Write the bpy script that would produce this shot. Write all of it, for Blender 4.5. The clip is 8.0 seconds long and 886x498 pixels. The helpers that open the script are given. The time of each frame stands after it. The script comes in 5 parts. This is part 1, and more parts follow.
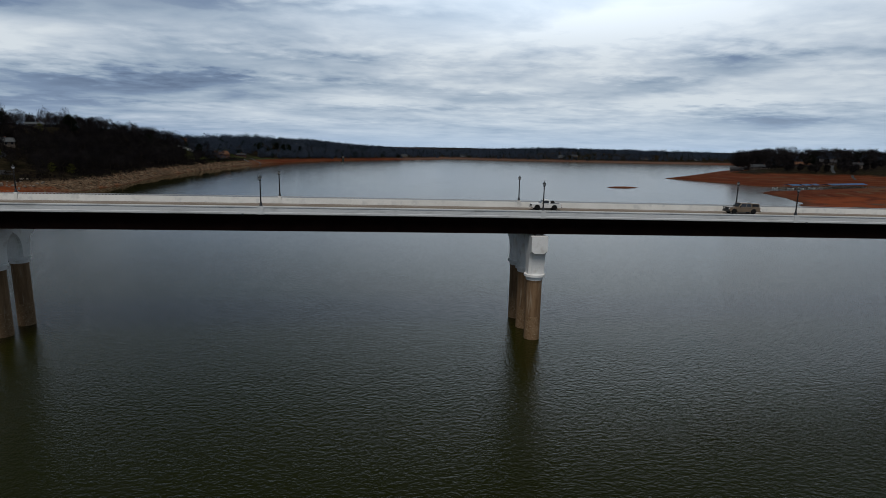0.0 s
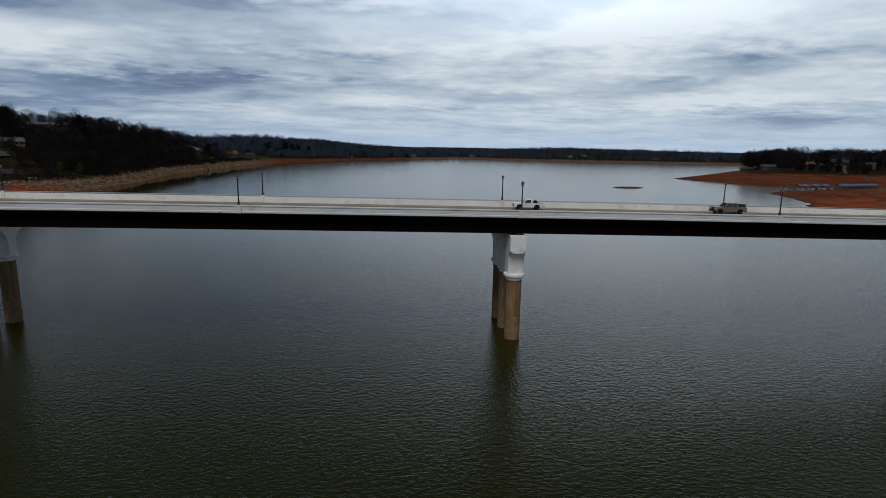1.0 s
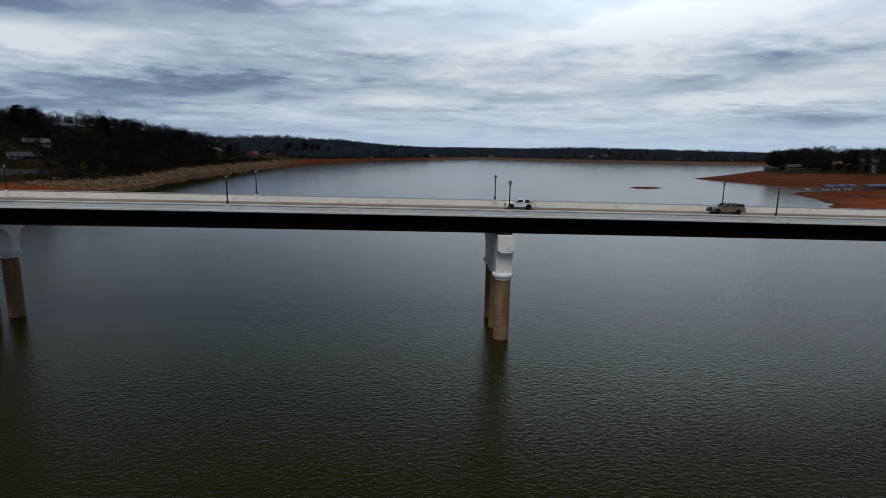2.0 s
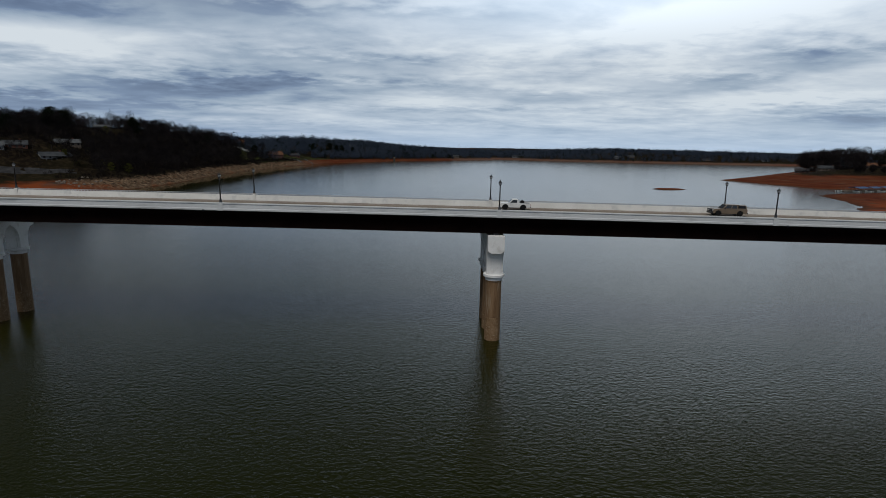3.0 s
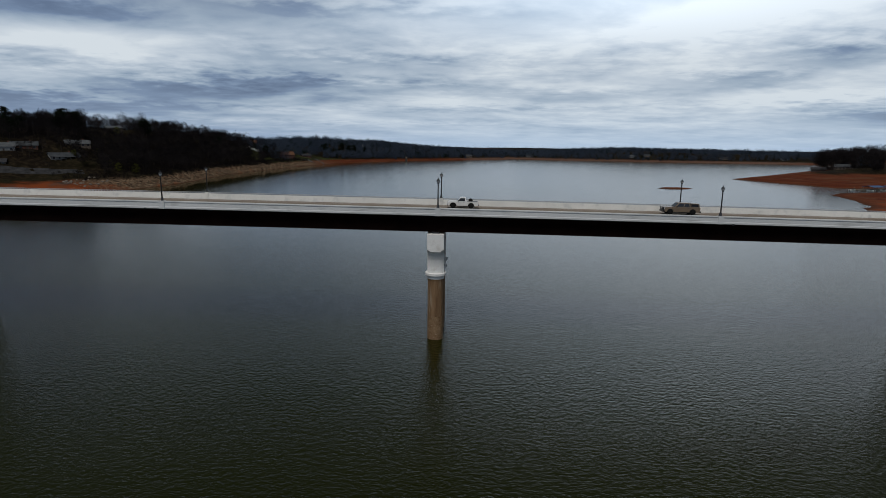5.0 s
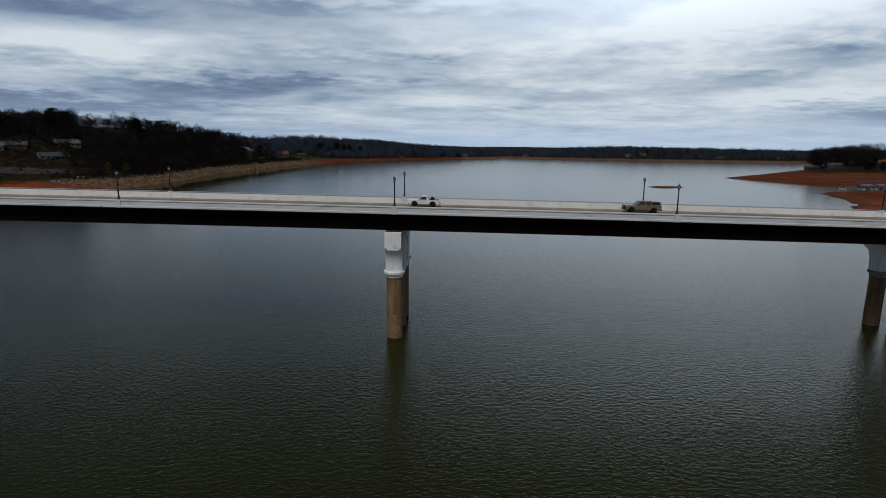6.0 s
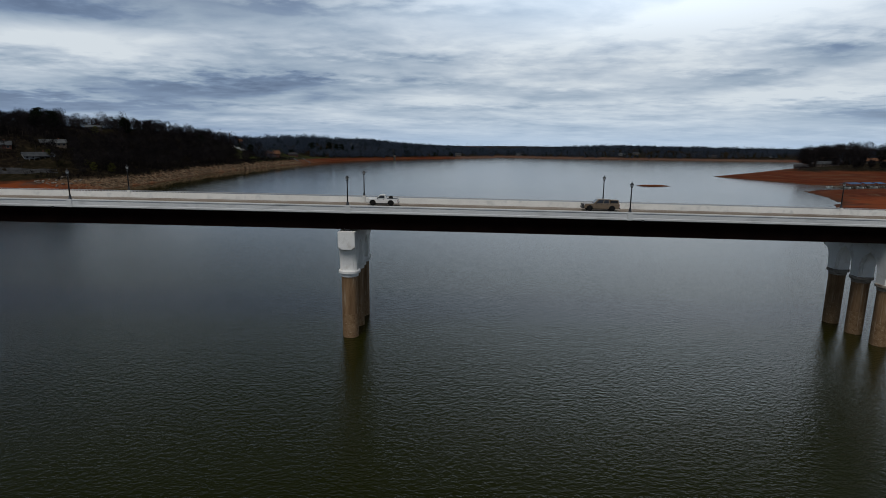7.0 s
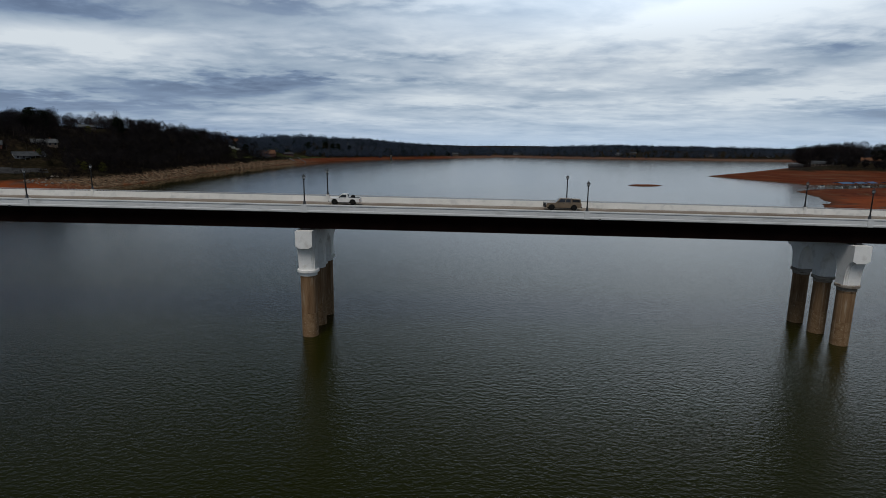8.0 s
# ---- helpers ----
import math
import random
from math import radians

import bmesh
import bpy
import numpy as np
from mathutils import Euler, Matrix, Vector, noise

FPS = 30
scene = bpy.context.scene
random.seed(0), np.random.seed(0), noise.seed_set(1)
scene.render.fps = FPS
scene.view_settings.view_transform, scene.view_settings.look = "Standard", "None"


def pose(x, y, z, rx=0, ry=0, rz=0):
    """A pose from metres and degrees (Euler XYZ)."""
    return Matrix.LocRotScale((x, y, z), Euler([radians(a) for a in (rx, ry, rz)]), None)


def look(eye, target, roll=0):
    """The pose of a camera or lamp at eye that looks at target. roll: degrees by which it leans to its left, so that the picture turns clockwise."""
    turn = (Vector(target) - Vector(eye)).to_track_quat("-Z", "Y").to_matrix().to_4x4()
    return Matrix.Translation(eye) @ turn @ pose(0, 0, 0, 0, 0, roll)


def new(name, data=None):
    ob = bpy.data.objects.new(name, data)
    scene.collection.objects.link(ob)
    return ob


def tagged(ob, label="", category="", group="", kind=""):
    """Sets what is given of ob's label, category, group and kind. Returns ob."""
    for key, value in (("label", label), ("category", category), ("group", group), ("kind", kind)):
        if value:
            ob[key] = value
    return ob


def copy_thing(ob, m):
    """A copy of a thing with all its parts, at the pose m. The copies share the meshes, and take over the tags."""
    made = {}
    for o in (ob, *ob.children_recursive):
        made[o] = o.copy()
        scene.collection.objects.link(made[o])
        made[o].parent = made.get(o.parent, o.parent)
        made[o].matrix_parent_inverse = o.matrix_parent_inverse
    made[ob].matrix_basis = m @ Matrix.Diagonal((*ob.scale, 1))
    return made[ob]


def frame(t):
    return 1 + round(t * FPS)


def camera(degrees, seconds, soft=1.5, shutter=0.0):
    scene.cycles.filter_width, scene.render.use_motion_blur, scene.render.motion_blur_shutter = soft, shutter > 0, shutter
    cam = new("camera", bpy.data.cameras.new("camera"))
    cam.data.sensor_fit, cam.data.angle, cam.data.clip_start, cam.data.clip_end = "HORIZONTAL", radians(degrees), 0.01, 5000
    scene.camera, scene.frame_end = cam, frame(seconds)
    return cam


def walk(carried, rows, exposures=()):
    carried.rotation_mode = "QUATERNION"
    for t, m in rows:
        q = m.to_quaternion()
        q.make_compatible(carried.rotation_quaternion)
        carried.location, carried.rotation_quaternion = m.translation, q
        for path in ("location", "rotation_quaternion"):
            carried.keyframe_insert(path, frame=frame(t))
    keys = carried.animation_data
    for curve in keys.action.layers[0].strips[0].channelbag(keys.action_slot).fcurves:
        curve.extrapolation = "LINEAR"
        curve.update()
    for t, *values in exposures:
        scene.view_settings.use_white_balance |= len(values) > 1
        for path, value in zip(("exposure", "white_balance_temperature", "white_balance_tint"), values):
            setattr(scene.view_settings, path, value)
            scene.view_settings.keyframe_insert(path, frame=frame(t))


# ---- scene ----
cam = camera(77.2, 8.0, 0.8)
PATH = [
    (0, (17.688, -84.481, 31.55), (17.91, -82.528, 31.18), 1.1),
    (0.5, (20.221, -84.726, 31.55), (20.432, -82.772, 31.178), 1.1),
    (1, (22.805, -84.984, 31.545), (22.988, -83.027, 31.174), 1.1),
    (1.5, (25.471, -85.189, 31.537), (25.619, -83.229, 31.165), 1.0),
    (3, (33.723, -85.455, 31.479), (33.738, -83.49, 31.108), 1.0),
    (3.5, (36.648, -85.459, 31.463), (36.625, -83.494, 31.092), 0.9),
    (4, (39.658, -85.299, 31.436), (39.612, -83.334, 31.066), 0.8),
    (4.5, (42.854, -85.158, 31.41), (42.802, -83.194, 31.039), 0.8),
    (6, (52.678, -84.762, 31.298), (52.628, -82.798, 30.923), 0.7),
    (6.5, (55.947, -84.588, 31.274), (55.903, -82.624, 30.898), 0.7),
    (7, (59.3, -84.341, 31.237), (59.262, -82.378, 30.86), 0.6),
    (7.5, (62.631, -84.129, 31.208), (62.592, -82.166, 30.83), 0.6),
    (8, (65.907, -84.081, 31.184), (65.868, -82.118, 30.806), 0.6),
]
walk(cam, [(t, look(eye, target, roll)) for t, eye, target, roll in PATH])

# ---------------------------------------------------------------- light
SUN_AZ, SUN_EL = radians(196), radians(58)      # clockwise from +y, height
BRIGHT_AZ, BRIGHT_EL = radians(18), radians(20)   # thinnest cloud, over the lake
BRIGHT = Vector((math.sin(BRIGHT_AZ) * math.cos(BRIGHT_EL), math.cos(BRIGHT_AZ) * math.cos(BRIGHT_EL), math.sin(BRIGHT_EL)))
GLOW = (0.46, 0.53, 0.60)
SUN_DIR = Vector((math.sin(SUN_AZ) * math.cos(SUN_EL), math.cos(SUN_AZ) * math.cos(SUN_EL), math.sin(SUN_EL)))


# cloud sheets seen over the lake: bearing, height, half width, half height in degrees, thin (+) or dense (-)
SHEETS = [
    (-36.3, 10.5, 5.1, 0.58, -0.60), (-11.7, 12.2, 12.5, 0.58, -0.60), (-31.5, 7.7, 11.0, 1.53, 0.75), (-35.8, 4.4, 6.2, 0.63, 0.55), (-25.6, 4.5, 10.0, 0.59, -0.75),
    (-14.0, 5.5, 8.2, 0.52, -0.50), (-38.2, 2.7, 5.0, 0.70, -0.80), (-9.0, 7.7, 10.0, 0.62, -0.35), (7.0, 9.3, 11.4, 2.01, 0.55), (24.3, 11.2, 10.4, 2.01, 0.90),
    (33.3, 7.5, 3.9, 0.86, -0.90), (26.6, 5.9, 8.0, 0.57, -0.60), (31.7, 4.3, 7.9, 0.50, 0.60), (15.7, 5.8, 7.8, 0.61, 0.35), (35.0, 2.4, 4.8, 0.62, -0.75),
    (-14.1, 2.2, 11.2, 0.43, 0.50), (-27.1, 2.7, 12.5, 0.45, -0.40), (5.0, 4.0, 10.8, 0.43, 0.35), (0.5, 1.8, 16.4, 0.44, -0.30), (12.7, 12.4, 6.0, 0.76, 0.20),
    (-21.0, 9.7, 6.1, 0.96, 0.30),
]


def build_world():
    w = bpy.data.worlds.new("overcast_sky")
    w.use_nodes = True
    nt = w.node_tree
    nt.nodes.clear()
    N, L = nt.nodes.new, nt.links.new

    def math_node(op, a, b=None, c=None, clamp=False):
        n = N("ShaderNodeMath")
        n.operation, n.use_clamp = op, clamp
        for i, v in enumerate((a, b, c)):
            if v is None:
                continue
            if isinstance(v, (int, float)):
                n.inputs[i].default_value = v
            else:
                L(v, n.inputs[i])
        return n.outputs[0]

    def step(v, lo, hi):
        n = N("ShaderNodeMapRange")
        n.interpolation_type = "SMOOTHSTEP"
        n.inputs["From Min"].default_value, n.inputs["From Max"].default_value = lo, hi
        L(v, n.inputs["Value"])
        return n.outputs[0]

    def blend(f, a, b, mode="MIX"):
        n = N("ShaderNodeMix")
        n.data_type, n.blend_type = "RGBA", mode
        for i, v in ((0, f), (6, a), (7, b)):
            if isinstance(v, (int, float, tuple)):
                n.inputs[i].default_value = (*v, 1) if isinstance(v, tuple) else v
            else:
                L(v, n.inputs[i])
        return n.outputs[2]

    tc = N("ShaderNodeTexCoord")
    sep = N("ShaderNodeSeparateXYZ")
    L(tc.outputs["Generated"], sep.inputs[0])
    up = math_node("MAXIMUM", sep.outputs[2], 0.0)
    z = math_node("ADD", up, 0.10)
    com = N("ShaderNodeCombineXYZ")
    L(math_node("DIVIDE", sep.outputs[0], z), com.inputs[0]), L(math_node("DIVIDE", sep.outputs[1], z), com.inputs[1])

    def noise_tex(scale, detail, rough, offset, stretch=(1, 1, 1), dist=0.0):
        mp = N("ShaderNodeMapping")
        mp.inputs["Location"].default_value = offset
        mp.inputs["Scale"].default_value = stretch
        L(com.outputs[0], mp.inputs[0])
        n = N("ShaderNodeTexNoise")
        n.inputs["Scale"].default_value, n.inputs["Detail"].default_value = scale, detail
        n.inputs["Roughness"].default_value, n.inputs["Distortion"].default_value = rough, dist
        L(mp.outputs[0], n.inputs["Vector"])
        return n.outputs["Fac"]

    big = noise_tex(0.55, 3, 0.5, (-8.83, 20.81, 3.36), (0.9, 1.0, 1), 0.2)
    mid = noise_tex(1.7, 6, 0.52, (-13.77, -24.02, 3.38), (0.8, 0.95, 1), 0.25)
    fine = noise_tex(5.5, 5, 0.55, (1.3, 2.2, 0), (0.8, 0.9, 1), 0.2)
    # bearing and height in degrees, frayed by the cloud's own billows
    bearing = math_node("MULTIPLY", math_node("ARCTAN2", sep.outputs[0], sep.outputs[1]), 57.2958)
    high = math_node("MULTIPLY", math_node("ARCSINE", sep.outputs[2]), 57.2958)
    bearing = math_node("ADD", bearing, math_node("MULTIPLY_ADD", mid, 13.0, -6.5))
    high = math_node("ADD", high, math_node("MULTIPLY", math_node("MULTIPLY_ADD", fine, 3.2, -1.6), step(high, -1.0, 6.0)))
    sheets = 0.0
    for az, el, wide_, tall, k in SHEETS:
        p = math_node("MULTIPLY_ADD", bearing, 1.0 / wide_, -az / wide_)
        q = math_node("MULTIPLY_ADD", high, 1.0 / tall, -el / tall)
        r2 = math_node("MULTIPLY_ADD", p, p, math_node("MULTIPLY", q, q))
        sheets = math_node("MULTIPLY_ADD", math_node("POWER", 2.718, math_node("MULTIPLY", r2, -0.8)), k, sheets)
    cover = math_node("MULTIPLY_ADD", big, 0.34, math_node("MULTIPLY_ADD", mid, 0.36, math_node("MULTIPLY_ADD", fine, 0.16, 0.105)))
    cover = math_node("MULTIPLY_ADD", sheets, 0.155, cover)
    # the cloud is thinner over the lake, towards the hidden sun, and lets more light through
    dot = N("ShaderNodeVectorMath")
    dot.operation = "DOT_PRODUCT"
    L(tc.outputs["Generated"], dot.inputs[0])
    dot.inputs[1].default_value = BRIGHT
    near_sun = math_node("MAXIMUM", dot.outputs["Value"], 0.0)
    glow = math_node("MULTIPLY", math_node("POWER", near_sun, 12.0), step(up, 0.12, 0.25))
    cover = math_node("MULTIPLY_ADD", math_node("POWER", near_sun, 4.0), 0.14, cover)
    ramp = N("ShaderNodeValToRGB")
    L(cover, ramp.inputs[0])
    e = ramp.color_ramp.elements
    e[0].position, e[0].color = 0.40, (0.125, 0.178, 0.290, 1)
    e[1].position, e[1].color = 0.74, (0.79, 0.86, 0.92, 1)
    for at, col in ((0.49, (0.205, 0.285, 0.43, 1)), (0.565, (0.375, 0.47, 0.59, 1)), (0.65, (0.575, 0.66, 0.76, 1))):
        e.new(at).color = col
    lit = blend(1.0, ramp.outputs[0], blend(glow, (0, 0, 0), GLOW), "ADD")
    # unseen dark sky added overhead and behind, lower down away from the thin part
    over = step(math_node("SUBTRACT", up, math_node("MULTIPLY", step(sep.outputs[0], -0.45, 0.35), 0.10)), 0.16, 0.40)
    # it keeps what the near water reflects dark
    roofed = blend(math_node("MULTIPLY", over, 0.93), lit, (0.025, 0.030, 0.021))
    hz = math_node("POWER", math_node("SUBTRACT", 1.0, math_node("MULTIPLY", up, 9.0, None, True)), 2.0)
    haze = blend(step(sep.outputs[0], -0.5, 0.15), (0.34, 0.47, 0.68), (0.50, 0.66, 0.87))
    hazy = blend(math_node("MULTIPLY", hz, 0.80), roofed, haze)
    sky = N("ShaderNodeTexSky")
    sky.sky_type, sky.sun_disc = "NISHITA", False
    sky.sun_elevation, sky.sun_rotation = SUN_EL, SUN_AZ
    b1, b2, add, out = N("ShaderNodeBackground"), N("ShaderNodeBackground"), N("ShaderNodeAddShader"), N("ShaderNodeOutputWorld")
    L(sky.outputs[0], b1.inputs[0])
    b1.inputs[1].default_value = 0.006
    L(hazy, b2.inputs[0])
    b2.inputs[1].default_value = 0.80
    L(b1.outputs[0], add.inputs[0]), L(b2.outputs[0], add.inputs[1])
    L(add.outputs[0], out.inputs[0])
    scene.world = w


build_world()
# lamp added behind the view to light the near faces; hidden sun lies ahead
sun = new("sun", bpy.data.lights.new("sun", "SUN"))
sun.data.energy, sun.data.angle, sun.data.color = 1.7, radians(25), (1.0, 0.97, 0.94)
sun.matrix_world = look(SUN_DIR * 100, (0, 0, 0))


# ---------------------------------------------------------------- materials
def material(name, low, high, rough=0.7, scale=1.0, fine=12.0, bump=0.0, metal=0.0, contrast=(0.35, 0.65), random_tint=0.0, wear=None, stretch=(1, 1, 1)):
    """Two-scale mottled surface between two colours; wear: a third colour in worn patches; scales are per metre."""
    m = bpy.data.materials.new(name)
    m.use_nodes = True
    nt = m.node_tree
    N, L = nt.nodes.new, nt.links.new
    b = nt.nodes["Principled BSDF"]
    geo = N("ShaderNodeNewGeometry")
    mp = N("ShaderNodeMapping")
    mp.inputs["Scale"].default_value = stretch
    L(geo.outputs["Position"], mp.inputs[0])
    n1, n2 = N("ShaderNodeTexNoise"), N("ShaderNodeTexNoise")
    for n, s, d in ((n1, scale, 4), (n2, fine, 5)):
        L(mp.outputs[0], n.inputs["Vector"])
        n.inputs["Scale"].default_value, n.inputs["Detail"].default_value = s, d
    mixf = N("ShaderNodeMath")
    mixf.operation = "MULTIPLY_ADD"
    L(n2.outputs["Fac"], mixf.inputs[0])
    mixf.inputs[1].default_value = 0.4
    half = N("ShaderNodeMath")
    half.operation = "MULTIPLY"
    L(n1.outputs["Fac"], half.inputs[0])
    half.inputs[1].default_value = 0.6
    L(half.outputs[0], mixf.inputs[2])
    rmp = N("ShaderNodeMapRange")
    rmp.inputs["From Min"].default_value, rmp.inputs["From Max"].default_value = contrast
    L(mixf.outputs[0], rmp.inputs["Value"])
    mix = N("ShaderNodeMix")
    mix.data_type = "RGBA"
    L(rmp.outputs[0], mix.inputs[0])
    mix.inputs[6].default_value, mix.inputs[7].default_value = (*low, 1), (*high, 1)
    col = mix.outputs[2]
    if wear:
        n3 = N("ShaderNodeTexNoise")
        L(mp.outputs[0], n3.inputs["Vector"])
        n3.inputs["Scale"].default_value, n3.inputs["Detail"].default_value = scale * 2.3, 6
        r3 = N("ShaderNodeMapRange")
        r3.inputs["From Min"].default_value, r3.inputs["From Max"].default_value = 0.55, 0.72
        L(n3.outputs["Fac"], r3.inputs["Value"])
        mx = N("ShaderNodeMix")
        mx.data_type = "RGBA"
        L(r3.outputs[0], mx.inputs[0])
        L(col, mx.inputs[6])
        mx.inputs[7].default_value = (*wear, 1)
        col = mx.outputs[2]
    if random_tint:
        oi = N("ShaderNodeObjectInfo")
        hs = N("ShaderNodeHueSaturation")
        mr = N("ShaderNodeMapRange")
        mr.inputs["To Min"].default_value, mr.inputs["To Max"].default_value = 1 - random_tint, 1 + random_tint
        L(oi.outputs["Random"], mr.inputs["Value"])
        L(mr.outputs[0], hs.inputs["Value"])
        L(col, hs.inputs["Color"])
        col = hs.outputs[0]
    L(col, b.inputs["Base Color"])
    b.inputs["Roughness"].default_value, b.inputs["Metallic"].default_value = rough, metal
    b.inputs["Specular IOR Level"].default_value = 0.5 if rough < 0.6 else 0.15 if rough < 0.88 else 0.03
    if bump:
        bp = N("ShaderNodeBump")
        bp.inputs["Strength"].default_value, bp.inputs["Distance"].default_value = bump, 0.02 if fine > 3 else 0.2
        L(n2.outputs["Fac"], bp.inputs["Height"])
        L(bp.outputs[0], b.inputs["Normal"])
    return m


def water_material():
    m = bpy.data.materials.new("lake_water")
    m.use_nodes = True
    nt = m.node_tree
    N, L = nt.nodes.new, nt.links.new
    b = nt.nodes["Principled BSDF"]
    geo = N("ShaderNodeNewGeometry")
    n0 = N("ShaderNodeTexNoise")
    n0.inputs["Scale"].default_value = 0.02
    L(geo.outputs["Position"], n0.inputs["Vector"])
    mix = N("ShaderNodeMix")
    mix.data_type = "RGBA"
    L(n0.outputs["Fac"], mix.inputs[0])
    mix.inputs[6].default_value, mix.inputs[7].default_value = (0.0096, 0.0116, 0.0001, 1), (0.0116, 0.0138, 0.0002, 1)
    L(mix.outputs[2], b.inputs["Base Color"])
    b.inputs["IOR"].default_value = 1.33
    b.inputs["Specular IOR Level"].default_value = 0.5
    # smoother water in the lee of the west bank
    sep = N("ShaderNodeSeparateXYZ")
    L(geo.outputs["Position"], sep.inputs[0])
    lee = N("ShaderNodeMapRange")
    lee.inputs["From Min"].default_value, lee.inputs["From Max"].default_value = -152.0, -112.0
    lee.inputs["To Min"].default_value, lee.inputs["To Max"].default_value = 0.1, 1.0
    L(sep.outputs[0], lee.inputs["Value"])
    # and calmer water up the open lake than about the bridge
    calm = N("ShaderNodeMapRange")
    calm.interpolation_type = "SMOOTHSTEP"
    calm.inputs["From Min"].default_value, calm.inputs["From Max"].default_value = -60.0, 190.0
    calm.inputs["To Min"].default_value, calm.inputs["To Max"].default_value = 1.0, 0.16
    L(sep.outputs[1], calm.inputs["Value"])
    gloss = N("ShaderNodeMapRange")                   # far ripples too small to tell apart
    gloss.inputs["From Min"].default_value, gloss.inputs["From Max"].default_value = -40.0, 220.0
    gloss.inputs["To Min"].default_value, gloss.inputs["To Max"].default_value = 0.08, 0.13
    L(sep.outputs[1], gloss.inputs["Value"])
    sheen = N("ShaderNodeMath")
    sheen.operation = "MULTIPLY"
    L(gloss.outputs[0], sheen.inputs[0]), L(lee.outputs[0], sheen.inputs[1])
    L(sheen.outputs[0], b.inputs["Roughness"])
    ruffle = N("ShaderNodeMath")
    ruffle.operation = "MULTIPLY"
    L(lee.outputs[0], ruffle.inputs[0]), L(calm.outputs[0], ruffle.inputs[1])
    prev = None
    for scale, stretch, rot, dist, strength in ((0.35, (0.5, 1.3, 1), 12, 0.05, 0.38), (1.5, (0.9, 1.25, 1), -8, 0.115, 0.80), (3.4, (0.9, 1.15, 1), 20, 0.066, 0.85)):
        mp, n, bp = N("ShaderNodeMapping"), N("ShaderNodeTexNoise"), N("ShaderNodeBump")
        mp.inputs["Scale"].default_value, mp.inputs["Rotation"].default_value = stretch, (0, 0, radians(rot))
        L(geo.outputs["Position"], mp.inputs[0])
        L(mp.outputs[0], n.inputs["Vector"])
        n.inputs["Scale"].default_value, n.inputs["Detail"].default_value = scale, 3
        bp.inputs["Strength"].default_value = strength
        far = N("ShaderNodeMath")
        far.operation = "MULTIPLY"
        L(ruffle.outputs[0], far.inputs[0])
        far.inputs[1].default_value = dist
        L(far.outputs[0], bp.inputs["Distance"])
        L(n.outputs["Fac"], bp.inputs["Height"])
        if prev:
            L(prev, bp.inputs["Normal"])
        prev = bp.outputs[0]
    L(prev, b.inputs["Normal"])
    return m


